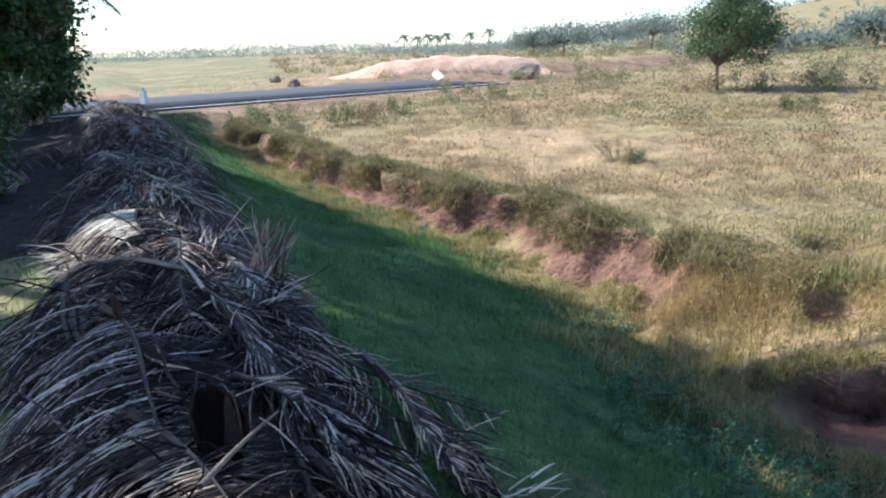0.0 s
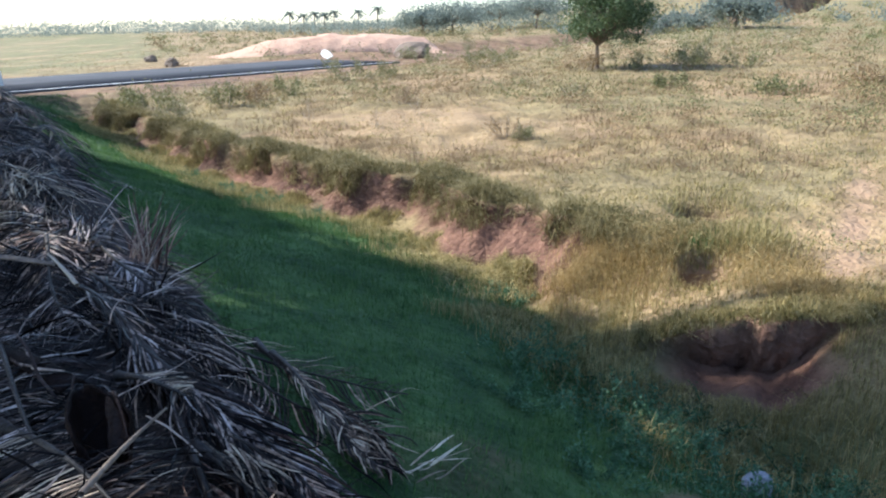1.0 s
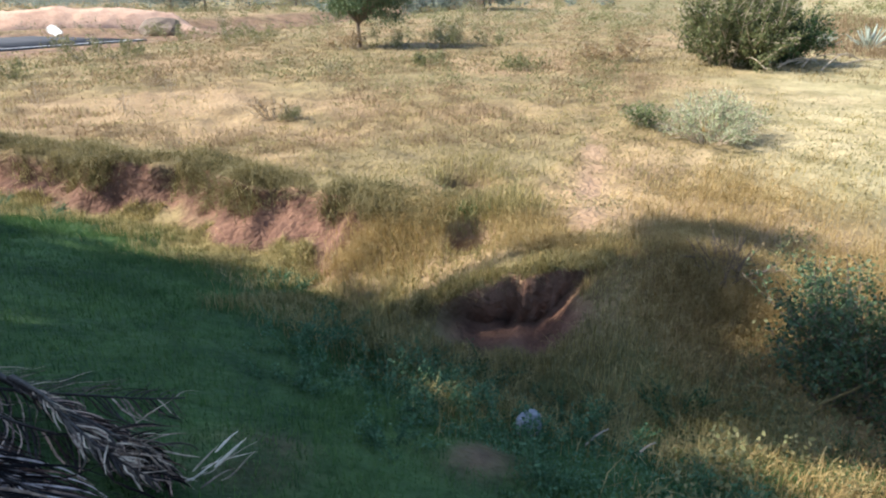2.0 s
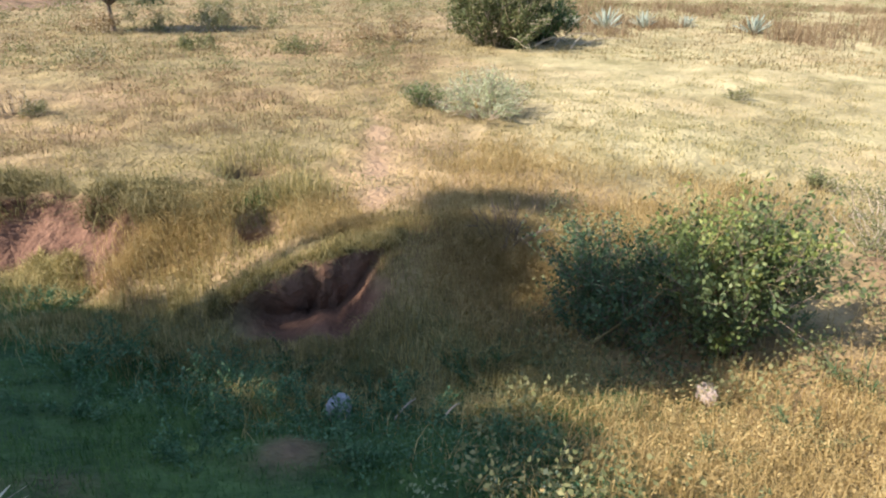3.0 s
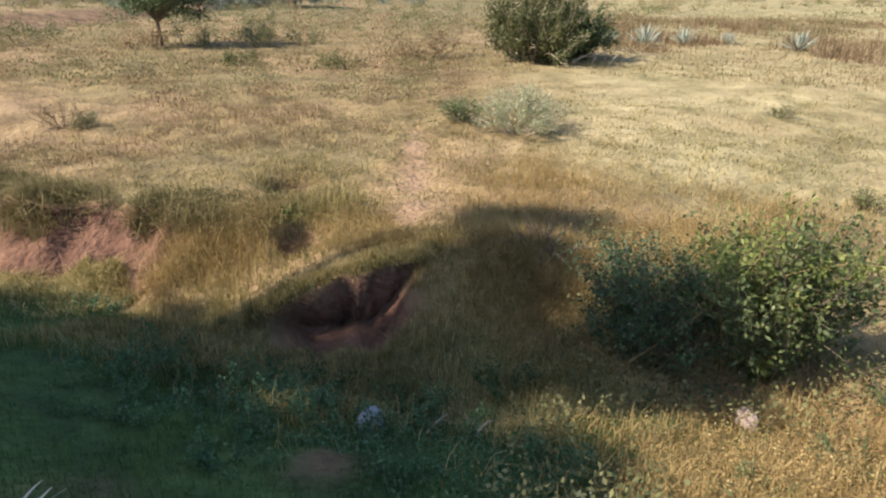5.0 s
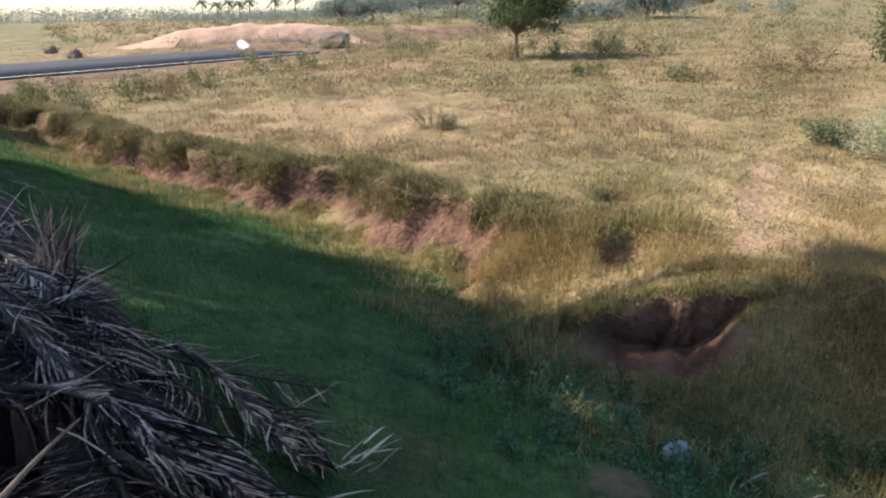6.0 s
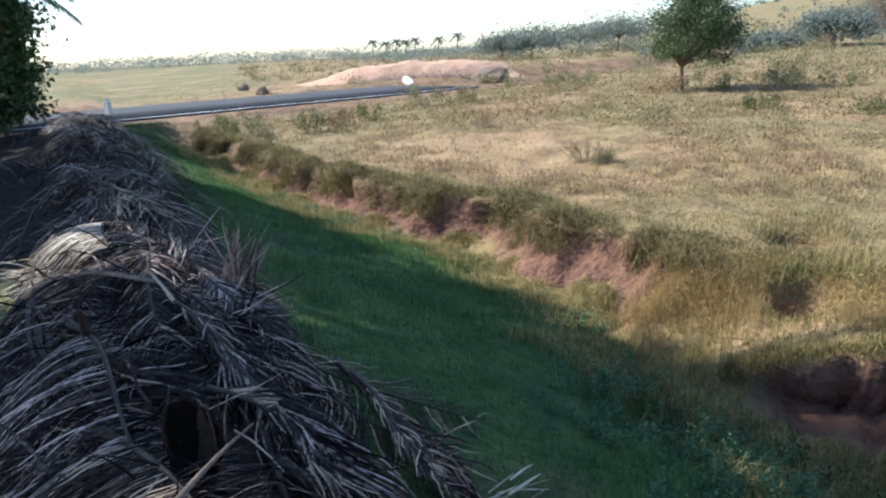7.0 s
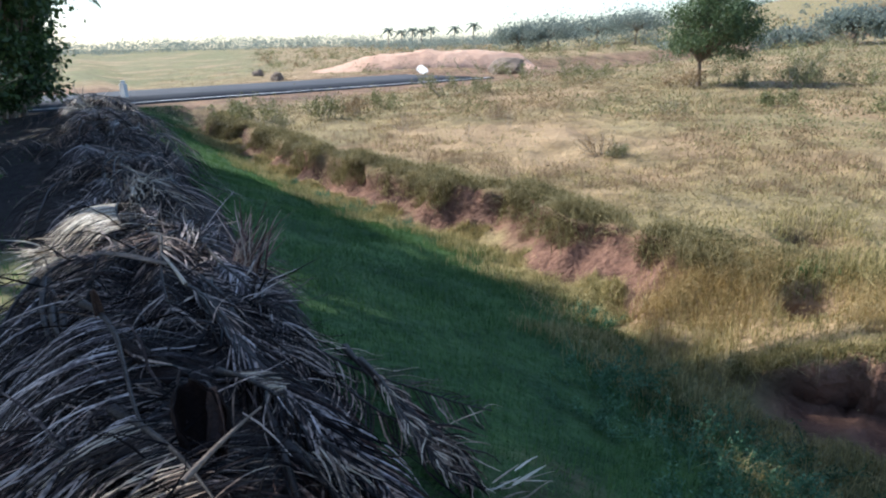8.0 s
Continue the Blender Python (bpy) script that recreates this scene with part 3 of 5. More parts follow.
    k = (c - bank_top(s) > 0.25) & (c - bank_top(s) < 6) & (fbm(x * 0.7, y * 0.7, 86, 3) > 0.45) & (ground_layers(x, y, s, c)[0] < 0.3)
    x, y = tufts(x[k], y[k], 16, 0.05, rng)
    blades("turf_hummocks", x, y, 0.055 * rng.uniform(0.5, 1.5, len(x)), 0.010, LIP, rng, "small olive hummocks of turf near the ditch", 1.6, False)
    x, y, s, c = scatter_fan(2600, -12, 48, 11, 45, rng)
    k = (c - bank_top(s) > 1.0) & (np.abs(road_offset(x, y)) > 6) & (fbm(x * 0.3, y * 0.3, 87, 3) > 0.45)
    x, y = tufts(x[k], y[k], 22, 0.18, rng)
    blades("brown_tussocks", x, y, 0.16 * rng.uniform(0.4, 1.4, len(x)), 0.014, BROWN_GRASS, rng, "brown dry tussocks over the field", 1.0, False)
    x, y, s, c = scatter_fan(110000, -30, 108, 20, 75, rng)
    k = (c - bank_top(s) > 0.3) & (np.abs(road_offset(x, y)) > 5.5) & (fbm(x * 0.4, y * 0.4, 49, 3) > 0.35)
    x, y = x[k], y[k]
    blades("field_grass", x, y, 0.13 * rng.uniform(0.4, 1.5, len(x)), 0.03, STRAW, rng, "straw-coloured grass far over the field", 0.8, False)
    x, y, s, c = scatter_fan(4200, -12, 108, 9, 60, rng)
    k = (c - bank_top(s) > 0.6) & (np.abs(road_offset(x, y)) > 6) & (fbm(x * 0.25, y * 0.25, 53, 3) > 0.5)
    x, y = tufts(x[k], y[k], 14, 0.13, rng)
    blades("grass_tufts", x, y, 0.10 * rng.uniform(0.4, 1.4, len(x)), 0.011, OLIVE, rng, "olive tussocks scattered over the dry field", 1.1)
    # scrub too small to tell apart, over the middle of the field
    x, y, s, c = scatter_fan(3600, -14, 108, 15, 150, rng)
    k = (c - bank_top(s) > 1.5) & (np.abs(road_offset(x, y)) > 7) & (fbm(x * 0.12, y * 0.12, 55, 3) > 0.42) & ((np.degrees(np.arctan2(x, y)) < 46) | (np.hypot(x, y) > 36))
    x, y = x[k], y[k]
    far = np.hypot(x, y)
    size = rng.uniform(0.25, 0.7, len(x)) * (0.6 + far / 60)
    per = 46
    d = rng.normal(size=(len(x) * per, 3)) * 0.5
    d[:, 2] = np.abs(d[:, 2])
    rs = np.repeat(size, per)
    p = np.repeat(np.stack([x, y, height(x, y)], 1), per, 0) + d * rs[:, None] * np.array([[1.0, 1.0, 0.8]])
    for half, mat, words in ((0, LEAF_DUSTY, "low dusty green scrub over the middle of the field"), (1, LEAF_DRY, "low dry brown scrub over the middle of the field")):
        sel = (np.repeat(np.arange(len(x)), per) % 3 == 2) == bool(half)
        v, f = leaf_cloud(p[sel], (0.022 + 0.0019 * np.repeat(far, per))[sel], 0.05, rng)
        tagged(mesh_object("low_scrub", v, f, mat), words, "scrub", kind="stuff")
    # bright yellow-green tuft beside the worn path, darker tufts above the pits
    for sc, cc, sp, n, h, mat, words in ((3.3, 6.75, 0.2, 900, 0.34, OLIVE, "dense yellow-green tuft beside the worn path"), (4.55, 7.75, 0.3, 700, 0.26, OLIVE, "olive tuft over a small pit"), (3.75, 6.35, 0.12, 260, 0.2, TURF, "small green tuft at the rim of a pit"),
                                        (4.35, 5.75, 0.3, 900, 0.22, TAN, "tan grass tuft at the end of the bare bank")):
        x, y = ground_xy(sc + rng.normal(0, sp, n), cc + rng.normal(0, sp, n))
        blades("grass_tuft", x, y, h * rng.uniform(0.4, 1.2, n), 0.008, mat, rng, words, 0.8)
    # turf hanging over the rim of the hollow
    q, d = rng.uniform(-0.1, 1.9, 3000), rng.uniform(-0.22, -0.02, 3000)
    x, y = ground_xy(1.87 - 0.472 * d + 0.881 * q, 5.86 - 0.881 * d - 0.472 * q)
    k = fbm(x * 2.4, y * 2.4, 88, 3) > 0.36
    x, y = x[k], y[k]
    blades("rim_grass", x, y, 0.13 * rng.uniform(0.4, 1.4, len(x)), 0.008, OLIVE, rng, "olive grass hanging over the rim of the hollow", 1.2, over=(-0.07, -0.13))
    # belt of taller brown grass beyond the thorny bush
    x, y, s, c = scatter_fan(900, 58, 104, 27, 62, rng)
    k = fbm(x * 0.22, y * 0.22, 84, 3) > 0.44
    x, y = tufts(x[k], y[k], 40, 0.5, rng)
    blades("brown_grass", x, y, 0.6 * rng.uniform(0.3, 1.2, len(x)), 0.035, BROWN_GRASS, rng, "belt of taller brown dry grass across the field", 0.5, False)
    # tall tan seed grass on the near side and behind the shrub
    pts = []
    for sc, cc, rs, rc, n in ((-1.0, 3.3, 0.9, 0.9, 620), (-2.4, 3.9, 1.0, 0.9, 420), (-0.6, 6.6, 0.9, 1.0, 420), (1.1, 6.7, 0.5, 0.8, 330), (1.0, 8.6, 1.0, 1.6, 420),
                              (-1.8, 8.0, 0.9, 1.2, 200), (4.0, 6.0, 0.5, 0.5, 260), (0.9, 5.7, 0.45, 0.5, 330), (0.3, 5.6, 0.5, 0.8, 300), (2.3, 6.05, 0.5, 0.22, 170), (2.2, 12.6, 0.35, 0.5, 60), (4.7, 5.6, 0.35, 0.4, 200), (3.0, 6.3, 0.4, 0.5, 140)):
        pts.append(np.stack([rng.normal(sc, rs * 0.6, n), rng.normal(cc, rc * 0.6, n)], 1))
    pts = np.concatenate(pts)
    d, q = scarp_frame(pts[:, 0], pts[:, 1])
    pts = pts[~((d > -0.03) & (d < 0.65) & (q > 0.2) & (q < 1.7)) & ((pts[:, 0] - 3.6) ** 2 + (pts[:, 1] - 6.1) ** 2 > 0.06)]
    x, y = ground_xy(pts[:, 0], pts[:, 1])
    x, y = tufts(x, y, 15, 0.09, rng)
    blades("seed_grass", x, y, 0.17 * rng.uniform(0.3, 1.4, len(x)) * (0.4 + 1.2 * fbm(x * 1.1, y * 1.1, 85, 3)), 0.006, TAN, rng, "tan seeding grass beside the ditch", 0.9)
    k = rng.integers(0, len(x), 42000)
    top = np.stack([x[k] + rng.normal(0, 0.03, len(k)), y[k] + rng.normal(0, 0.03, len(k)), height(x[k], y[k]) + rng.uniform(0.02, 0.19, len(k))], 1)
    v, f = leaf_cloud(top, 0.019, 0.012, rng)
    tagged(mesh_object("seed_heads", v, f, TAN), "small pale seed heads over the tan grass", "grass", kind="stuff")
    x, y, s, c = scatter(15000, -3.6, 0.4, 2.3, 7.5, rng)
    good = fbm(x * 0.9, y * 0.9, 83, 3) > 0.5
    x, y = x[good], y[good]
    v, f = leaf_cloud(np.stack([x, y, height(x, y) + rng.uniform(0.02, 0.26, len(x))], 1), 0.04, 0.026, rng)
    tagged(mesh_object("herb_leaves", v, f, LEAF_DUSTY), "small grey-green leaves among the tan grass", "herbs", kind="stuff")
    # low broad-leaved herbs in patches over the field, the ditch side and the bund's slope
    for n, area, size, mat, words in ((12000, (5.5, 26), 0.035, LEAF_DUSTY, "small dusty leaves of herbs in the dry field"), (16000, (2.6, 9), 0.022, WEED, "small leaves of herbs in the green slope")):
        x, y, s, c = scatter_fan(n * 3, -25, 108, *area, rng)
        lower = c < bank_top(s) - bank_width(s)
        good = (fbm(x * 0.45, y * 0.45, 81, 4) > 0.52) & (~lower & (c > bank_top(s)) if mat is LEAF_DUSTY else lower & (c > 1.5) & (s > -0.5))
        x, y = x[good], y[good]
        p = np.stack([x, y, height(x, y) + rng.uniform(0.01, 0.09, len(x))], 1)
        v, f = leaf_cloud(p, size, size * 0.7, rng, 0.0)
        tagged(mesh_object("herb_leaves", v, f, mat), words, "herbs", kind="stuff")


build_grass()


# ---------------------------------------------------------------- heap of dried palm fronds
def heap_top(s, c):
    """Height of the heap's surface above the bund."""
    s, c = np.asarray(s, float), np.asarray(c, float)
    mid = np.interp(s, [2, 7], [0.06, 0.26]) + 0.2 * (noise2(s * 0.35, s * 0, 61) - 0.5)
    half = np.interp(s, [0.6, 2, 5, 12, 20, 24], [0.75, 0.86, 0.98, 1.1, 0.95, 0.7]) * (0.9 + 0.25 * noise2(s * 0.6, s * 0 + 7, 62))
    u = np.abs(c - mid) / half
    h = np.where(u < 1, (1 - u ** 2.2), 0)
    crown = np.interp(s, [0.2, 1.2, 3, 6, 14, 20, 24], [0.06, 0.24, 0.30, 0.40, 0.45, 0.38, 0.12])
    return h * crown * (0.45 + 1.1 * fbm(s * 0.8, c * 0.8, 63, 3))


def heap_z(s, c):
    x, y = ground_xy(s, c)
    return height(x, y) + heap_top(s, c)


def build_heap():
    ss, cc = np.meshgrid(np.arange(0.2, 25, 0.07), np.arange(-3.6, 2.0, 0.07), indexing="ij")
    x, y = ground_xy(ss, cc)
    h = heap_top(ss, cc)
    # dark sheet left of the heap that stands in for shade under the trees
    shade_sheet = step(ss, 7.0, 8.5) * step(-cc, 0.5, 0.9) * (1 - step(-cc + 1.2 * (fbm(x * 1.2, y * 1.2, 67, 3) - 0.5), 2.7, 3.1))
    h = np.maximum(h, 0.10 * shade_sheet)
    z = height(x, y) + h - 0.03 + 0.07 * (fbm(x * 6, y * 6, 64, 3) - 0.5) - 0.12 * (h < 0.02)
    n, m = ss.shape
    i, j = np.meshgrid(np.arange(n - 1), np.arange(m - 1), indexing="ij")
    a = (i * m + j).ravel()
    ob = mesh_object("litter_heap", np.stack([x, y, z], -1).reshape(-1, 3), np.stack([a, a + m, a + m + 1, a + 1], 1), LITTER_SHADE, smooth=True)
    tagged(ob, "long dark heap of rotted palm litter, with a dark sheet for shade beside it", "litter heap", kind="stuff")


build_heap()


def leaflet_strip(base, way, side, nor, length, width, droop, curl, floor, n=4):
    """A folded narrow leaflet that arcs out, droops and rests on the heap; a strip of quads with a crease."""
    t = np.linspace(0, 1, n + 1)
    p = base + np.outer(t, way) * length + np.outer(t * t, nor) * (-droop * length) + np.outer(np.sin(t * 2.6) * t, side) * curl * length
    s, c = along_across(p[:, 0], p[:, 1])
    p[:, 2] = np.maximum(p[:, 2], floor(s, c) + 0.012)
    w = width * 0.5 * np.minimum(1, 0.45 + 2.2 * t) * (1 - t ** 2.2) + 0.0012
    a = p + np.outer(w, side) - np.outer(w * 0.5, nor)
    b = p - np.outer(w, side) - np.outer(w * 0.5, nor)
    v = np.stack([a, p, b], 1).reshape(-1, 3)
    k = np.arange(n)[:, None] * 3
    f = np.concatenate([k + np.array([[0, 3, 4, 1]]), k + np.array([[1, 4, 5, 2]])])
    return v, f


def dried_frond(s0, c0, heading, length, rng, leaflet=0.5, lift=0.10, pairs=44, material=None, tone="grey-brown", single=False, bunch=0.0, floor=heap_z, bend=0.0, sweep0=0.8, tidy=1.0, bare=None, droop=0.75):
    """A dead palm frond: a tapering stalk with two rows of narrow leaflets, lying draped over what is below it."""
    material = material or FROND_SHADED
    n = 22
    t = np.linspace(0, 1, n)
    ang = heading + bend * t + 0.12 * np.sin(t * 5 + rng.uniform(0, 6))
    ds = np.cumsum(np.cos(ang)) * length / n
    dc = np.cumsum(np.sin(ang)) * length / n
    s, c = s0 + ds, c0 + dc
    z = floor(s, c)
    k = np.ones(5) / 5
    z = np.convolve(np.pad(z, 2, mode="edge"), k, "valid") + lift * (0.5 + 0.5 * np.sin(t * 3.0)) + 0.02
    x, y = ground_xy(s, c)
    path = np.stack([x, y, z], 1)
    ob = thing("palm_frond", (0, 0, 0), f"dried {tone} palm frond lying on the heap", "palm frond", "fronds on the heap")
    v, f = tube(path, np.interp(t, [0, 0.15, 1], [0.030, 0.017, 0.004]), 6)
    stem = mesh_object("stalk", v, f, RACHIS, ob, smooth=True)
    d = np.gradient(path, axis=0)
    d /= np.linalg.norm(d, axis=1)[:, None]
    pieces = []
    bare = rng.choice([-1, 1, 0, 0, 0]) if bare is None else bare
    for i in range(pairs):
        u = 0.16 + 0.83 * (i + rng.uniform(-0.3, 0.3)) / pairs
        p = np.array([np.interp(u, t, path[:, a]) for a in range(3)])
        fw = np.array([np.interp(u, t, d[:, a]) for a in range(3)])
        fw /= np.linalg.norm(fw)
        right = np.cross(fw, (0, 0, 1.0))
        right /= np.linalg.norm(right)
        for sgn in (-1, 1):
            if rng.uniform() < (0.93 if sgn == bare else 0.12):
                continue
            sweep = sweep0 - 0.3 * u + tidy * rng.normal(0, 0.07) + 0.6 * bunch
            way = right * sgn * math.cos(sweep) + fw * math.sin(sweep) + np.array([0, 0, 0.12 + tidy * rng.normal(0, 0.07)])
            way /= np.linalg.norm(way)
            side = np.cross(way, (0, 0, 1.0)) + np.array([0, 0, rng.normal(0, 0.3)])
            side -= way * side.dot(way)
            side /= np.linalg.norm(side)
            nor = np.cross(side, way)
            if nor[2] < 0:
                nor = -nor
            L = leaflet * math.sin(0.35 + 2.45 * u) * rng.uniform(0.85, 1.1)
            pieces.append(leaflet_strip(p, way, side, nor, L, (0.0105 if single else 0.0095) * rng.uniform(0.5, 1.3), droop + tidy * rng.normal(0, 0.2), 0.12 * sgn + tidy * rng.normal(0, 0.09), floor, 6 if s0 < 7 else 4))
    if single:
        for v, f in pieces:
            mesh_object("leaflet", v, f, material, stem)
    else:
        v, f = join_arrays(pieces)
        mesh_object("foliage", v, f, material, ob)
    return ob


def slope_floor(s, c):
    x, y = ground_xy(s, c)
    return height(x, y) + np.maximum(heap_top(s, c), 0.03)


def build_fronds():
    rng = np.random.default_rng(5)
    # the near ones, as they lie
    pi = math.pi
    near = [
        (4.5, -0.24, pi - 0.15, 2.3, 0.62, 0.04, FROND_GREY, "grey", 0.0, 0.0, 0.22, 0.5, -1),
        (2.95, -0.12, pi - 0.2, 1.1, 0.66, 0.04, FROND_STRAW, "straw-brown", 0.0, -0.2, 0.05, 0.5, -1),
        (4.6, 0.26, pi - 0.23, 2.5, 0.5, 0.02, FROND_SHADED, "shade-dark", 1.1, 0.0, 0.92, 0.5, 0),
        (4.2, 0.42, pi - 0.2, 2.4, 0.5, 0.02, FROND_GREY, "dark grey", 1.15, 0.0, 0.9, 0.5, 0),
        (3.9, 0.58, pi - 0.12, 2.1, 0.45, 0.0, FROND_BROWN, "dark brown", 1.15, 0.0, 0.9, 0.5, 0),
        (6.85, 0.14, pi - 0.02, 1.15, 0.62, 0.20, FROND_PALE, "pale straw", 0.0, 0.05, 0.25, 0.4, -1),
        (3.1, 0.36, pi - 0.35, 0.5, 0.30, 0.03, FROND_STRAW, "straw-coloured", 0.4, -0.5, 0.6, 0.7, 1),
        (5.7, 0.30, pi - 0.05, 2.0, 0.5, 0.06, FROND_SHADED, "shade-dark", 0.8, 0.1, 0.8, 0.8, 0),
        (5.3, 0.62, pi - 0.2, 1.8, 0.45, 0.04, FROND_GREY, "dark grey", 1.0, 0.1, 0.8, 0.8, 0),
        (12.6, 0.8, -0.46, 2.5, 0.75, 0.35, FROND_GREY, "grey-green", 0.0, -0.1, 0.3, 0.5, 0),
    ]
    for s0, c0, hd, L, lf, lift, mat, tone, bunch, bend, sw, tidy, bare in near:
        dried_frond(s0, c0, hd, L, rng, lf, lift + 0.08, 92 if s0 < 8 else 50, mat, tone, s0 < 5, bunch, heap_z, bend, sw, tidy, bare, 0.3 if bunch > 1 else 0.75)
    # the one that has slid down on the grass
    dried_frond(3.65, 1.22, pi + 0.01, 1.65, rng, 0.28, 0.05, 110, FROND_BROWN, "grey-brown", True, 1.1, slope_floor, 0.02, 0.96, 0.5, 0, 0.2)
    dried_frond(3.4, 1.22, pi + 0.02, 1.4, rng, 0.25, 0.09, 70, FROND_STRAW, "straw-tipped", True, 1.1, slope_floor, 0.0, 0.96, 0.6, 0, 0.12)
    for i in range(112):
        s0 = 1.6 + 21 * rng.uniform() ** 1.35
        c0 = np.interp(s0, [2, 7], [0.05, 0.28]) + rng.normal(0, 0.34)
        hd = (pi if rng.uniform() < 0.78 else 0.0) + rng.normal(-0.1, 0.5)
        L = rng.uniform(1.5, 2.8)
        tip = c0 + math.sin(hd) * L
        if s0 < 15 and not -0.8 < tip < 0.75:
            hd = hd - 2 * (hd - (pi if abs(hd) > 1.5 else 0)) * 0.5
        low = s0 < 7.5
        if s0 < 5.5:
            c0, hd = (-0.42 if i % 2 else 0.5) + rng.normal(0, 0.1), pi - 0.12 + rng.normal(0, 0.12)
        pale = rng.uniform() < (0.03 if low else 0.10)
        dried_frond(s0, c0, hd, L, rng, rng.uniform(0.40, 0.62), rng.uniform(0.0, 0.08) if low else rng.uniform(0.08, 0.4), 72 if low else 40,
                    FROND_STRAW if pale else (FROND_SHADED, FROND_GREY, FROND_BROWN, FROND_SHADED, FROND_SHADED)[i % 5], "straw-brown" if pale else ("shade-dark", "grey", "brown", "dark grey", "shade-dark")[i % 5], False,
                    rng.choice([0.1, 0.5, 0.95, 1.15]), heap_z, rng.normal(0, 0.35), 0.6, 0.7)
    # tufts of torn leaflets that stick up: place, direction, spread, number, length
    for s0, c0, up, way, fan, n, L, mat, words in (
            (4.7, 0.86, 0.10, (0.35, 0.35, 1.0), 0.20, 70, 0.46, FROND_RED, "reddish torn tuft of leaflets standing up from the heap"),
            (6.2, -0.42, 0.05, (-0.2, -1.0, 0.2), 0.28, 60, 0.36, FROND_PALE, "pale straw tuft of leaflets spilling off the heap"),
            (7.3, 0.36, 0.20, (-1.0, 0.25, 0.35), 0.28, 46, 0.5, FROND_PALE, "pale straw tuft of curled leaflets on the heap"),
            (2.25, 0.60, 0.10, (-1.0, 0.2, 0.1), 0.16, 40, 0.30, FROND_STRAW, "sunlit straw-coloured leaflet tips near the foot of the heap"),
            (12.2, -1.35, 0.10, (-0.6, -0.6, 0.6), 0.35, 40, 0.6, FROND_PALE, "pale straw tuft beside the dark shade sheet"),
            (14.6, 0.1, 0.30, (0.3, -0.5, 0.9), 0.4, 40, 0.7, FROND_PALE, "pale straw tuft on the far heap"),
            (5.0, 0.55, 0.14, (0.9, 0.5, 0.6), 0.25, 36, 0.4, FROND_GREY, "grey torn tuft of leaflets on the heap"),
            (2.0, 1.36, 0.05, (-0.25, 1.0, 0.35), 0.2, 9, 0.24, FROND_PALE, "pale curled leaflets at the tip of the slid frond"),
            (2.35, 1.25, 0.10, (-1.0, 0.1, 0.5), 0.2, 44, 0.30, FROND_STRAW, "straw-tipped leaflets standing off the slid frond"),
            (3.9, 0.75, 0.12, (-0.6, 0.7, 0.5), 0.4, 40, 0.35, FROND_GREY, "grey torn tuft of leaflets on the heap")):
        pieces = []
        x, y = ground_xy(s0, c0)
        root = np.array([x, y, float(heap_z(np.array([s0]), np.array([c0]))[0]) + up])
        wx, wy = ground_xy(way[0], way[1])
        for k in range(n):
            d = np.array([wx, wy, way[2]]) / np.linalg.norm(way) + rng.normal(0, fan, 3)
            d /= np.linalg.norm(d)
            side = np.cross(d, (rng.normal(0, 0.4), rng.normal(0, 0.4), 1.0))
            side /= np.linalg.norm(side)
            nor = np.cross(side, d)
            nor = nor if nor[2] > 0 else -nor
            pieces.append(leaflet_strip(root + rng.normal(0, 0.05, 3), d, side, nor, L * rng.uniform(0.5, 1.15), 0.011 * rng.uniform(0.6, 1.4), rng.uniform(0.1, 0.5), rng.normal(0, 0.1), heap_z, 5))
        v, f = join_arrays(pieces)
        tagged(mesh_object("leaflet_tuft", v, f, mat), words, "palm leaves", "torn tufts on the heap")
    # loose leaflets
    pieces = []
    for i in range(1500):
        s0, c0 = 0.8 + 16 * rng.uniform() ** 1.5, 0.15 + rng.normal(0, 0.42)
        x, y = ground_xy(s0, c0)
        p = np.array([x, y, float(heap_z(np.array([s0]), np.array([c0]))[0]) + rng.uniform(0.02, 0.14)])
        a = rng.uniform(0, 6.28)
        way = np.array([math.cos(a), math.sin(a), rng.normal(0.1, 0.3)])
        way /= np.linalg.norm(way)
        side = np.cross(way, (rng.normal(), rng.normal(), 1.0))
        side /= np.linalg.norm(side)
        pieces.append(leaflet_strip(p, way, side, np.cross(side, way) * (1 if np.cross(side, way)[2] > 0 else -1), rng.uniform(0.15, 0.5), 0.014 * rng.uniform(0.5, 1.3), rng.uniform(0.1, 0.9), rng.normal(0, 0.25), heap_z, 4))
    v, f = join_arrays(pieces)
    tagged(mesh_object("loose_leaflets", v, f, FROND_SHADED), "loose dried leaflets strewn over the heap", "leaf litter", kind="stuff")


build_fronds()


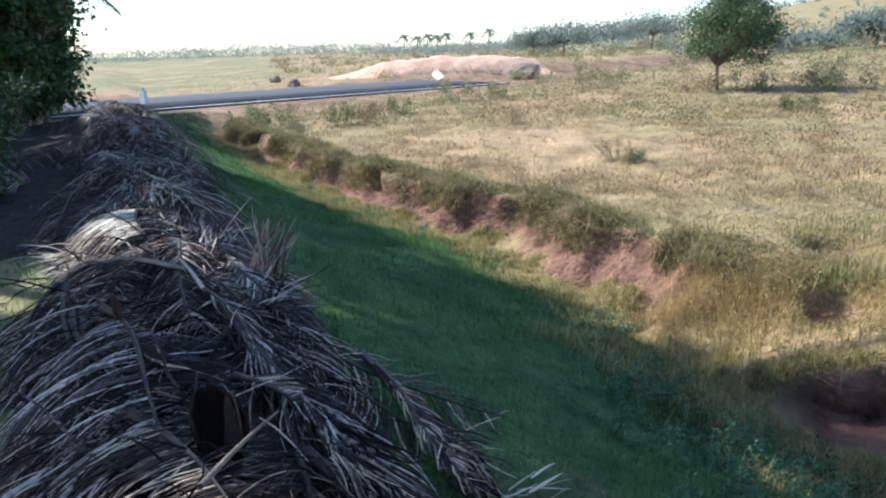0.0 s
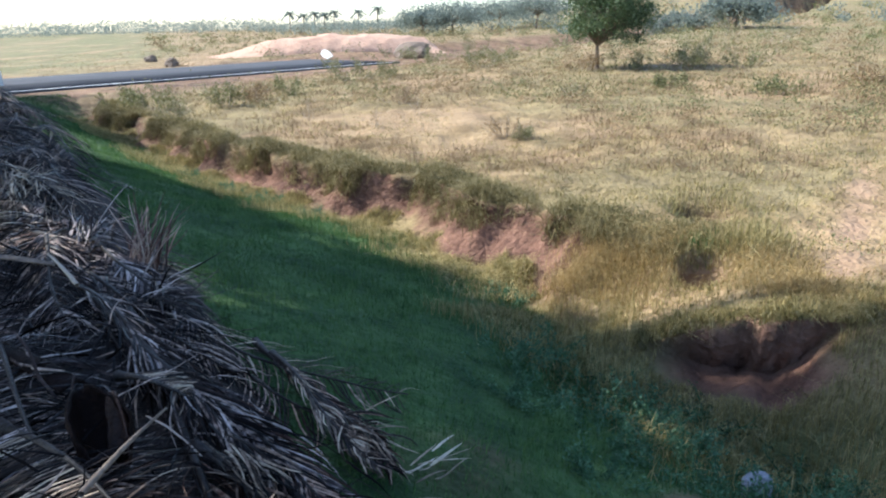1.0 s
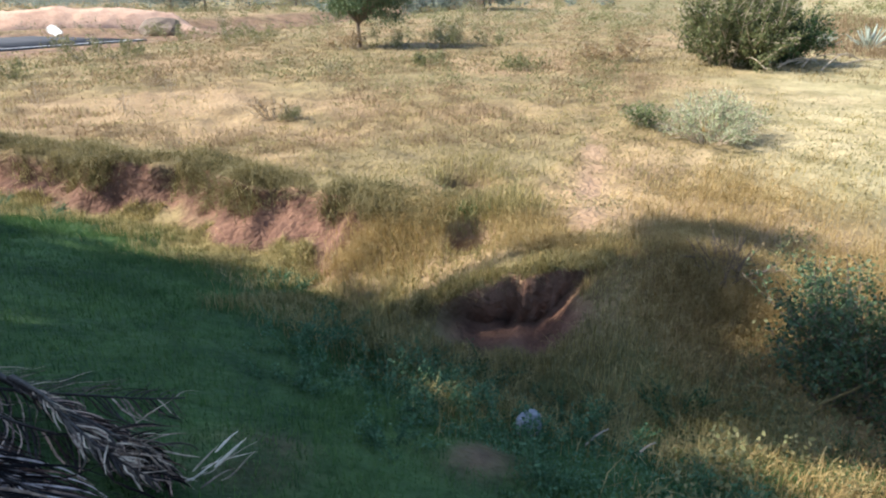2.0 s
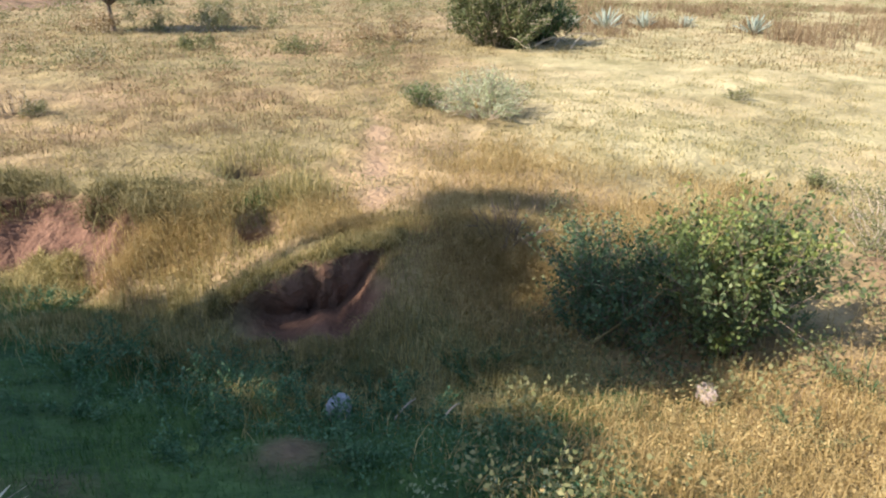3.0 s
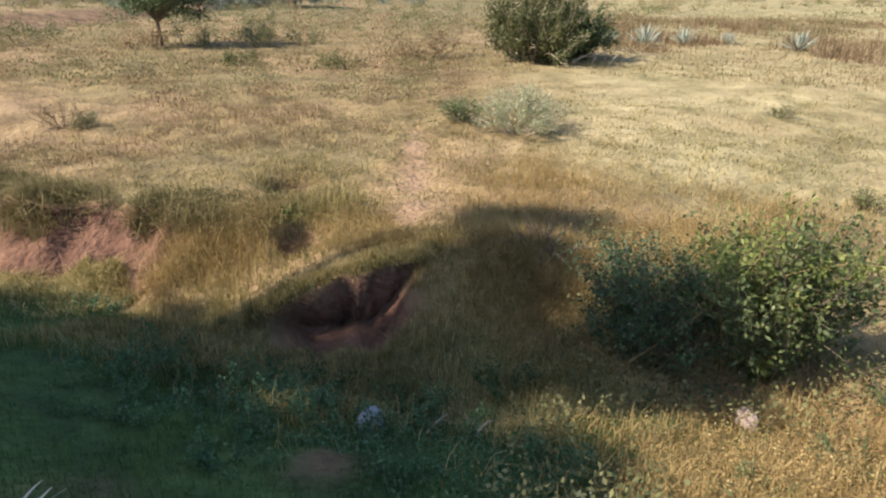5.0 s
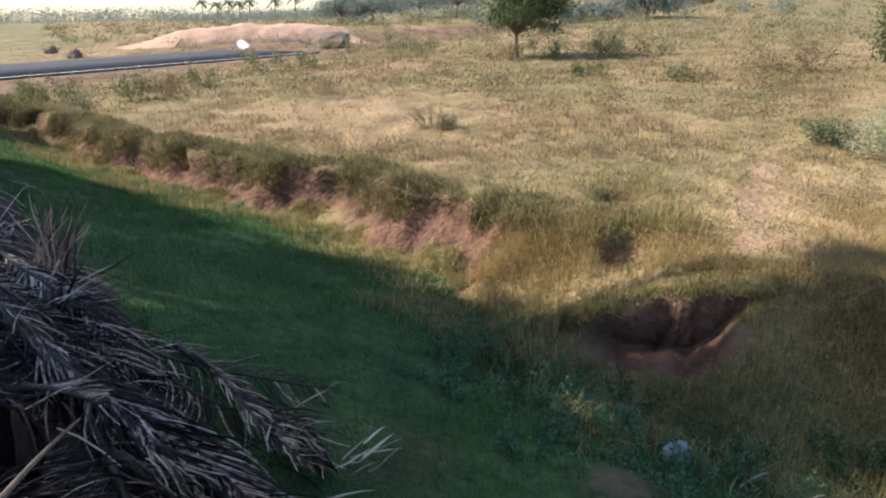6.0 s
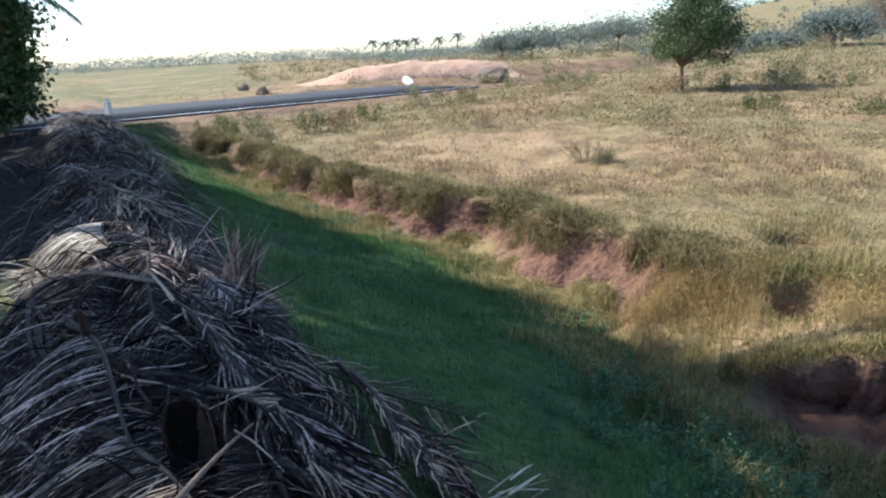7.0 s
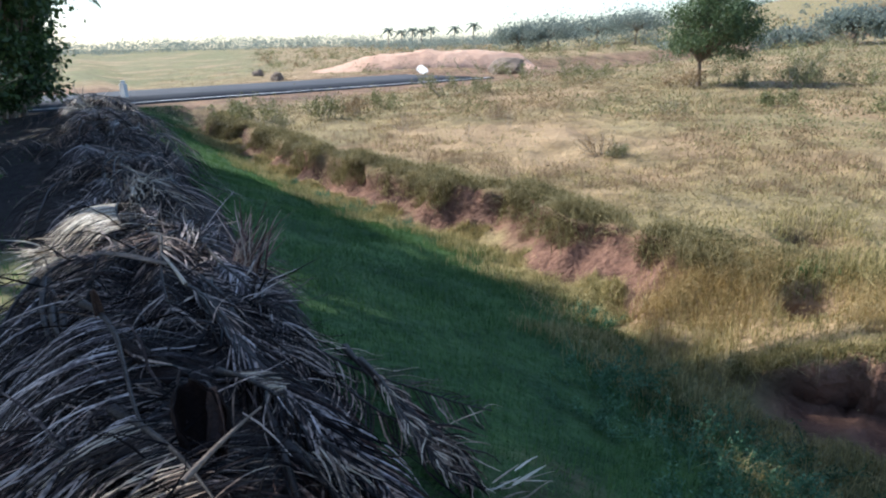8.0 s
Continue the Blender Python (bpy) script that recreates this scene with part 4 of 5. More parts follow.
def spathe(place, lie, face, length, width, label, material=None, deep=1.5):
    """A woody boat-shaped flower sheath: lie is its long axis and face where it opens, both as (along, across, up)."""
    n, m = 18, 13
    t, a = np.meshgrid(np.linspace(0, 1, n), np.linspace(-deep, deep, m), indexing="ij")
    w = width * 1.35 * (t + 0.02) ** 0.35 * np.maximum(1.03 - t, 0.02) ** 0.65 * (1 + 0.09 * np.sin(a * 5 + t * 9) + 0.05 * np.sin(a * 13 + t * 23))
    v = np.stack([(t - 0.5) * length, np.sin(a) * w * 0.5, (1 - np.cos(a)) * w * 0.6 + 0.25 * length * (t - 0.5) ** 2], -1).reshape(-1, 3)
    i, j = np.meshgrid(np.arange(n - 1), np.arange(m - 1), indexing="ij")
    k = (i * m + j).ravel()
    ob = mesh_object("palm_sheath", v, np.stack([k, k + m, k + m + 1, k + 1], 1), material or SPATHE_SHADED, smooth=True)
    so = ob.modifiers.new("shell", "SOLIDIFY")
    so.thickness = 0.010
    ex = Vector((*ground_xy(lie[0], lie[1]), lie[2])).normalized()
    ez = Vector((*ground_xy(face[0], face[1]), face[2]))
    ez = (ez - ex * ez.dot(ex)).normalized()
    ey = ez.cross(ex)
    turn = Matrix((ex, ey, ez)).transposed().to_4x4()
    ob.matrix_basis = Matrix.Translation(place) @ turn
    return tagged(ob, label, "palm sheath", "sheaths on the heap")


def heap_place(s, c, up=0.05):
    x, y = ground_xy(s, c)
    return (x, y, float(heap_z(np.array([s]), np.array([c]))[0]) + up)


spathe(heap_place(2.58, 0.20, 0.11), (0.75, -0.12, 0.7), (-1.0, 0.1, 0.7), 0.34, 0.26, "brown hollow palm sheath gaping among the fronds, its inner shade painted", None, 1.9)
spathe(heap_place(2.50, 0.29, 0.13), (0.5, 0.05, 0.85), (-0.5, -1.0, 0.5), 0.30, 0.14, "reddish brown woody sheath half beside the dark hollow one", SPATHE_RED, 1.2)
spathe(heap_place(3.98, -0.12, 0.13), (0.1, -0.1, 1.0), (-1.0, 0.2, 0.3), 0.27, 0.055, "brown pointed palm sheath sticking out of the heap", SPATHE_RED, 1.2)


def trough(points, widths, material, label):
    """A broad frond base: a shallow curved channel that runs along the heap."""
    n, m = 20, 7
    t = np.linspace(0, 1, n)
    k = np.linspace(0, 1, len(points))
    q = np.array([heap_place(*p) for p in points])
    path = np.stack([np.interp(t, k, q[:, i]) for i in range(3)], 1)
    path = np.stack([np.convolve(np.pad(path[:, i], 3, mode="edge"), np.ones(7) / 7, "valid") for i in range(3)], 1)
    d = np.gradient(path, axis=0)
    d /= np.linalg.norm(d, axis=1)[:, None]
    side = np.cross(d, (0, 0, 1.0))
    side /= np.linalg.norm(side, axis=1)[:, None]
    w = np.interp(t, k, widths)
    a = np.linspace(-1.1, 1.1, m)
    v = path[:, None] + side[:, None] * (np.sin(a)[None, :, None] * w[:, None, None] * 0.55) + np.array([0, 0, 1.0]) * (np.cos(a)[None, :, None] * w[:, None, None] * 0.3)
    i, j = np.meshgrid(np.arange(n - 1), np.arange(m - 1), indexing="ij")
    b = (i * m + j).ravel()
    ob = mesh_object("frond_base", v.reshape(-1, 3), np.stack([b, b + m, b + m + 1, b + 1], 1), material, smooth=True)
    so = ob.modifiers.new("shell", "SOLIDIFY")
    so.thickness = 0.008
    return tagged(ob, label, "palm frond", "broad frond bases on the heap")


trough(((4.0, -0.13, 0.06), (3.6, -0.06, 0.07), (3.25, 0.05, 0.09), (2.95, 0.2, 0.07)), (0.02, 0.06, 0.10, 0.11), SPATHE_SHADED, "broad dark brown frond base lying across the heap")
trough(((4.85, -0.12, 0.17), (4.7, 0.05, 0.19), (4.45, 0.35, 0.15)), (0.03, 0.06, 0.04), BARK, "broad pale grey frond base lying across the heap")


def stalk(place_a, place_b, r0, r1, label, material=None):
    t = np.linspace(0, 1, 9)[:, None]
    p = np.array(place_a) * (1 - t) + np.array(place_b) * t
    p[:, 2] += 0.012 * np.sin(t[:, 0] * 3.1)
    v, f = tube(p, np.interp(t[:, 0], [0, 1], [r0, r1]), 7)
    return tagged(mesh_object("palm_stalk", v, f, material or RACHIS, smooth=True), label, "palm stalk", "stalks on the heap")


stalk(heap_place(2.52, 0.46, 0.17), heap_place(1.95, 0.08, 0.22), 0.005, 0.012, "pale bare palm stalk lying across the heap", BARK)
stalk(heap_place(4.6, 0.3, 0.2), heap_place(3.9, 0.36, 0.2), 0.008, 0.013, "pale thin palm stalk on the heap", TWIG)
stalk(heap_place(1.9, 0.75, 0.10), heap_place(1.4, 0.5, 0.05), 0.012, 0.02, "grey bare palm stalk near the foot of the heap")


# ---------------------------------------------------------------- trees and shrubs
def branch(p, d, length, r, rng, steps=6, wander=0.25, up=0.1):
    pts = [np.array(p, float)]
    d = np.array(d, float)
    for k in range(steps):
        d = d + rng.normal(0, wander, 3) * 0.5 + np.array([0, 0, up * 0.3])
        d /= np.linalg.norm(d)
        pts.append(pts[-1] + d * length / steps)
    return np.array(pts), np.linspace(r, r * 0.35, steps + 1)


def tree(name, x, y, tall, spread, clear, leaves, leaf, rng, material, label, category="tree", lobes=26, flat=0.75, trunk=0.1, fill=0.55, shift=(0.0, 0.0), group="", lean=0.06, sway=0.12):
    """Tapered trunk, limbs that reach into the crown, and clumps of leaves at their ends with gaps between."""
    ob = thing(name, (x, y, ground_z(x, y) - 0.05), label, category, group)
    pieces, ends = [], []
    lean = rng.normal(0, lean, 2)
    p, r = branch((0, 0, 0), (lean[0], lean[1], 1), clear * 1.15, trunk, rng, 6, sway, 0.2)
    v, f = tube(p, np.interp(np.linspace(0, 1, len(p)), [0, 0.12, 1], [trunk * 1.35, trunk, trunk * 0.75]), 9)
    bole = mesh_object("trunk", v, f, BARK, ob, smooth=True)
    top = p[-1]
    mid = np.array([top[0] + shift[0], top[1] + shift[1], clear + (tall - clear) * 0.45])
    for k in range(lobes):
        a = k * 2.4 + rng.uniform(-0.3, 0.3)
        h = (k + 0.5) / lobes
        el = math.asin(min(1, max(-0.55, 2 * h * 0.85 - 0.55 + rng.normal(0, 0.1))))
        rad = rng.uniform(fill, 1.0)
        end = mid + np.array([math.cos(a) * math.cos(el) * spread, math.sin(a) * math.cos(el) * spread, math.sin(el) * (tall - clear) * 0.55 * flat / 0.75]) * rad
        start = p[-1] * 0.8 + p[-2] * 0.2 if k % 2 else p[-1]
        t = np.linspace(0, 1, 6)[:, None]
        bow = np.array([0, 0, 0.18 * np.linalg.norm(end - start)])
        q = start * (1 - t) + end * t + bow * (t * (1 - t)) * 2 + rng.normal(0, 0.02 * spread, (6, 3)) * (t * (1 - t)) * 4
        pieces.append(tube(q, np.linspace(trunk * 0.5, trunk * 0.08, 6), 5))
        ends.append(end)
    v, f = join_arrays(pieces)
    mesh_object("branchwork", v, f, BARK, bole, smooth=True)
    ends = np.array(ends)
    per = leaves // lobes
    size = spread * 0.27
    cl = np.repeat(ends, per, 0) + rng.normal(0, 1, (per * lobes, 3)) * np.array([size, size, size * 0.75]) * rng.uniform(0.35, 1, (per * lobes, 1))
    v, f = leaf_cloud(cl, leaf, leaf * 0.55, rng)
    mesh_object("crown", v, f, material, ob)
    return ob


def shrub(name, x, y, tall, spread, stems, leaves, leaf, rng, material, label, category="shrub", group="", stem_mat=None, open_base=0.15, thin=1.0):
    """Several stems from one base, forked once, with leaves along their upper parts."""
    ob = thing(name, (x, y, ground_z(x, y) - 0.03), label, category, group)
    pieces, pts = [], []
    for k in range(stems):
        a = rng.uniform(0, 2 * np.pi)
        out = spread * math.sqrt(rng.uniform(0.02, 1))
        h = tall * math.sqrt(max(0.12, 1 - 0.8 * (out / spread) ** 2)) * rng.uniform(0.7, 1.05)
        d = np.array([math.cos(a) * out, math.sin(a) * out, h])
        L = np.linalg.norm(d)
        p, r = branch((math.cos(a) * out * 0.35, math.sin(a) * out * 0.35, 0), (d * np.array([0.65, 0.65, 1])) / L, L, 0.007 * thin * (0.6 + tall), rng, 7, 0.28, 0.0)
        pieces.append(tube(p, r, 4))
        pts.append(p)
        for b in range(3):
            i0 = rng.integers(2, 6)
            q, r2 = branch(p[i0], (p[-1] - p[0]) / L + rng.normal(0, 0.55, 3), L * 0.4, 0.004 * thin * (0.6 + tall), rng, 4, 0.3, 0.1)
            pieces.append(tube(q, r2, 4))
            pts.append(q)
    if stems <= 8:
        # each shoot of a small plant by itself
        for k in range(stems):
            v, f = join_arrays(pieces[4 * k:4 * k + 4])
            wood = mesh_object("stem", v, f, stem_mat or TWIG, ob)
    else:
        v, f = join_arrays(pieces)
        wood = mesh_object("branchwork", v, f, stem_mat or TWIG, ob)
    if leaves:
        nodes = np.concatenate([np.concatenate([p[i] + (p[i + 1] - p[i]) * u for u in (0.0, 0.33, 0.66) for i in range(len(p) - 1)]).reshape(-1, 3) for p in pts])
        high = nodes[nodes[:, 2] > open_base * tall]
        nodes = high if len(high) else nodes
        pick = nodes[rng.integers(0, len(nodes), leaves)] + rng.normal(0, leaf * 0.8, (leaves, 3))
        pick[:, 2] = np.maximum(pick[:, 2], 0.02)
        v, f = leaf_cloud(pick, leaf, leaf * 0.55, rng)
        mesh_object("leaves", v, f, material, wood)
    return ob


def coconut_palm(x, y, tall, rng):
    ob = thing("coconut_palm", (x, y, ground_z(x, y) - 0.05), "tall coconut palm with drooping green fronds", "palm tree", "palms behind the heap")
    p, r = branch((0, 0, 0), (rng.normal(0, 0.06), rng.normal(0, 0.06), 1), tall, 0.16, rng, 12, 0.05, 0.1)
    v, f = tube(p, np.interp(np.linspace(0, 1, len(p)), [0, 0.08, 1], [0.24, 0.16, 0.11]), 10)
    mesh_object("trunk", v, f, BARK, ob, smooth=True)
    top = p[-1]
    for k in range(20):
        a, el = k * 2.4, 1.25 - 1.55 * (k / 20)
        L = rng.uniform(2.6, 3.4)
        t = np.linspace(0, 1, 16)
        q = top + np.outer(t, [math.cos(a) * math.cos(el), math.sin(a) * math.cos(el), math.sin(el)]) * L + np.outer(t * t, [0, 0, -1]) * L * 0.55
        pieces = [tube(q, np.linspace(0.03, 0.005, 16), 4)]
        d = np.gradient(q, axis=0)
        for i in range(34):
            u = 0.15 + 0.84 * i / 34
            b = np.array([np.interp(u, t, q[:, m]) for m in range(3)])
            fw = np.array([np.interp(u, t, d[:, m]) for m in range(3)])
            fw /= np.linalg.norm(fw)
            right = np.cross(fw, (0, 0, 1.0))
            right /= np.linalg.norm(right)
            for sg in (-1, 1):
                way = right * sg * 0.7 + fw * 0.5 + np.array([0, 0, -0.45 + rng.normal(0, 0.1)])
                way /= np.linalg.norm(way)
                le = 0.75 * math.sin(0.3 + 2.5 * u)
                side = fw * 0.02
                pieces.append((np.stack([b - side, b + side, b + way * le * 0.6 + side, b + way * le + np.array([0, 0, -0.1])]), np.array([[0, 1, 2, 3]])))
        v, f = join_arrays(pieces)
        mesh_object("frond", v, f, PALM_GREEN, ob)
    return ob


def arching_shoot(points, rng):
    """One long woody stem that bows out of the bush, with leaves towards its tip."""
    q = np.array(points)
    ob = thing("leafy_shoot", tuple(q[0]), "long arching yellow-brown stem with yellow-green leaves", "shoot", "shoots of the bush")
    t, k = np.linspace(0, 1, 14), np.linspace(0, 1, len(q))
    path = np.stack([np.interp(t, k, q[:, i] - q[0, i]) for i in range(3)], 1)
    path[1:-1] = (path[:-2] + path[1:-1] + path[2:]) / 3
    v, f = tube(path, np.linspace(0.010, 0.003, 14), 6)
    wood = mesh_object("stem", v, f, SHOOT_STEM, ob, smooth=True)
    u = rng.uniform(0.45, 1.0, 170)
    p = np.stack([np.interp(u, t, path[:, i]) for i in range(3)], 1) + rng.normal(0, 0.05, (170, 3))
    v, f = leaf_cloud(p, 0.05, 0.03, rng)
    mesh_object("leaves", v, f, LEAF_SHOOT, wood)
    return ob


def agave(x, y, tall, rng):
    """A rosette of stiff pointed leaves, each a tapered channel with thickness."""
    ob = thing("agave", (x, y, ground_z(x, y) - 0.03), "pale grey-green agave rosette in dry grass", "agave", "agaves in the field")
    t = np.linspace(0, 1, 6)
    for k in range(22):
        a, el = k * 2.4, 1.35 - 1.0 * (k / 22) + rng.normal(0, 0.06)
        L = tall * rng.uniform(0.85, 1.1)
        way = np.array([math.cos(a) * math.cos(el), math.sin(a) * math.cos(el), math.sin(el)])
        side = np.array([-math.sin(a), math.cos(a), 0.0])
        up = np.cross(way, side)
        q = np.outer(t, way) * L + np.outer(t * t, [0, 0, -0.12 * L])
        w = 0.055 * tall * (0.7 + 1.6 * t) * (1 - t) ** 0.7 + 0.003
        v = np.stack([q + np.outer(w, side) - np.outer(w * 0.4, up), q + np.outer(w * 0.1, up), q - np.outer(w, side) - np.outer(w * 0.4, up), q - np.outer(w * 0.9, up)], 1).reshape(-1, 3)
        i, j = np.meshgrid(np.arange(5), np.arange(4), indexing="ij")
        b, d = (i * 4 + j).ravel(), (i * 4 + (j + 1) % 4).ravel()
        mesh_object("leaf", v, np.stack([b, d, d + 4, b + 4], 1), AGAVE, ob)
    return ob


def build_trees():
    rng = np.random.default_rng(12)
    # the round young tree in the field
    tree("young_tree", 11.14, 26.64, 3.9, 1.62, 0.85, 26000, 0.10, rng, LEAF_YOUNG, "round young broad-leaved tree standing alone in the dry field", lobes=60, trunk=0.09, fill=0.5, shift=(0.4, -0.2), flat=0.85)
    # row of shade trees behind the heap, the near ones unseen and added for shade: along, across, height, spread, clear
    # stem, leaves
    words = "dark dense tree in the row behind the heap of fronds, near ones added for shade"
    for s, c, h, sp, clear, n in ((6.9, -4.3, 7.6, 1.6, 1.6, 900), (9.0, -5.2, 10.0, 1.5, 1.6, 800), (16.2, -4.4, 9.5, 1.5, 1.6, 5000), (18.9, -4.3, 10.0, 1.9, 1.6, 7000), (21.5, -6.2, 9.0, 2.2, 1.6, 7000),
                                  (26.0, -3.6, 9.0, 2.6, 1.0, 9000), (31.0, -3.0, 9.0, 3.0, 1.6, 9000), (13.7, -4.35, 7.8, 0.75, 4.2, 3000), (9.9, -4.3, 7.6, 0.65, 4.4, 2600)):
        x, y = ground_xy(s, c)
        tree("shade_tree", x, y, h, sp, clear, n, 0.26, rng, LEAF_DARK, words, lobes=22 if n < 1000 else 34, trunk=0.1 if clear > 2 else 0.2, fill=0.3, flat=0.95, group="row of shade trees", lean=0.01, sway=0.03)
    # unseen tall slender trees added as shade casters, flat crowns fitted to the shadow: along, across, crown's height,
    # spread, leaves
    for s, c, h, sp, n in ((12.0, -2.95, 11.0, 1.05, 3600), (14.2, -3.4, 11.0, 1.15, 4000), (16.5, -4.35, 11.0, 1.3, 4600), (19.0, -5.15, 11.0, 1.4, 4600), (15.0, -4.6, 11.0, 0.6, 1500), (12.7, -2.5, 11.0, 0.52, 1700), (21.2, -5.6, 11.0, 1.35, 4000), (14.5, -2.6, 14.5, 0.6, 1000), (14.6, -3.6, 14.5, 0.55, 1100),
                           (11.35, -4.3, 11.0, 0.9, 2800), (13.4, -4.9, 11.0, 0.95, 3200), (16.1, -4.8, 11.0, 0.9, 3200), (18.0, -6.5, 11.0, 1.4, 3600), (12.4, -7.0, 11.0, 1.3, 420), (14.3, -6.9, 11.0, 0.8, 200), (17.9, -8.2, 11.0, 1.0, 900),
                           (9.7, -2.45, 11.0, 0.5, 1500), (11.9, -5.5, 11.0, 0.52, 1600), (10.5, -2.55, 11.0, 0.5, 1500)):
        x, y = ground_xy(s, c)
        tree("shade_tree", x, y, h + 1.1, sp, h - 0.9, n, 0.26, rng, LEAF_DARK, "unseen tall slender tree added to cast shade, with a flat spreading crown", lobes=14 if n < 600 else 30, trunk=0.1, fill=0.2, flat=0.4, group="row of shade trees", lean=0.0, sway=0.01)
    # leafy to the ground where the row meets the road
    for s, c, h, sp in ((23.0, -2.3, 5.5, 1.2), (25.3, -1.75, 6.4, 1.25), (27.6, -2.2, 6.5, 1.5)):
        x, y = ground_xy(s, c)
        tree("shade_tree", x, y, h, sp, 0.5, 9000, 0.22, rng, LEAF_DARK, "dark bushy tree, leafy down to the ground", lobes=70, trunk=0.12, fill=0.2, flat=1.0, group="row of shade trees", lean=0.02, sway=0.05)
    for s, c, h in ((15.5, -2.6, 6.0), (25.0, -2.2, 5.2)):
        x, y = ground_xy(s, c)
        coconut_palm(x, y, h, rng)
    for s, c, h in ((9.0, -3.0, 1.3), (11.0, -2.6, 1.6), (13.5, -2.6, 2.0), (16.0, -2.9, 2.4), (20.0, -2.6, 2.4), (25.0, -2.4, 2.6), (30.0, -2.0, 2.6)):
        x, y = ground_xy(s, c)
        shrub("understorey_bush", x, y, h, 1.2, 12, 2600, 0.15, rng, LEAF_DARK, "dark leafy bush under the shade trees", "bush", "understorey", thin=1.5)
    # broad thorny tree by the field's edge
    shrub("thorn_bush", 20.1, 13.1, 1.9, 1.35, 40, 9000, 0.10, rng, LEAF_DARK, "lower dark green lobe of a thorny bush in dry grass", "bush", open_base=0.0, thin=0.8)
    shrub("thorn_bush", 18.7, 14.0, 3.0, 1.9, 60, 17000, 0.11, rng, LEAF_THORN, "large dark green thorny bush with dead sticks at its foot", "bush", open_base=0.0, thin=1.0)
    for k in range(7):
        x, y = 19.6 + rng.normal(0, 0.5), 12.2 + rng.normal(0, 0.4)
        z = ground_z(x, y)
        t = np.linspace(0, 1, 8)
        a = rng.uniform(-1.2, 0.4)
        L = rng.uniform(1.2, 2.2)
        p = np.stack([x + np.cos(a) * L * t, y + np.sin(a) * L * t, z + 0.05 + 0.55 * np.sin(t * 2.8) * rng.uniform(0.3, 1)], 1)
        v, f = tube(p, np.linspace(0.025, 0.008, 8), 5)
        tagged(mesh_object("dead_stick", v, f, TWIG, smooth=True), "pale dead stick lying beside the thorny bush", "stick", "dead sticks by the bush")
    shrub("pale_shrub", 9.48, 7.2, 1.05, 0.72, 46, 5200, 0.042, rng, LEAF_PALE, "pale grey-green leafy shrub in dry grass")
    shrub("green_shrub", 9.3, 8.55, 0.5, 0.5, 26, 1500, 0.05, rng, LEAF_BUSH, "low fresh green shrub beside the worn path")
    shrub("ditch_bush", 4.95, 1.2, 1.5, 0.62, 44, 9500, 0.046, rng, LEAF_BUSH, "leafy green bush with yellow-green shoots beside the ditch", "bush", stem_mat=BARK, open_base=0.04, thin=0.5)
    for k in range(10):
        shrub("leafy_shoot", 4.86 + rng.normal(0, 0.16), 1.17 + rng.normal(0, 0.13), rng.uniform(1.15, 1.75), 0.14, 2, 230, 0.045, rng, LEAF_SHOOT, "long yellow-green leafy shoot rising out of the bush", "shoot", "shoots of the bush", SHOOT_STEM, open_base=0.45, thin=0.5)
    arching_shoot(((4.30, 2.0, -0.28), (4.42, 1.75, 0.02), (4.52, 1.45, 0.42), (4.58, 1.22, 0.85), (4.66, 1.08, 1.2)), rng)
    arching_shoot(((4.75, 1.5, 0.1), (4.7, 1.2, 0.6), (4.7, 0.85, 0.82), (4.8, 0.55, 0.86)), rng)
    # left half of the bush: its shade is put into darker leaves
    shrub("ditch_bush", 4.72, 2.0, 1.25, 0.72, 46, 8500, 0.04, rng, LEAF_BUSH_SHADED, "left half of the green leafy bush beside the ditch, its shade in darker leaves", "bush", stem_mat=BARK, open_base=0.02, thin=0.5)
    # agaves along the far side of the field
    for x, y, tall in ((25.5, 15.3, 0.95), (27.0, 14.3, 1.1), (24.2, 16.2, 0.8), (28.6, 13.3, 0.9), (29.6, 8.9, 1.0), (30.6, 12.2, 0.7)):
        agave(x, y, tall, rng)
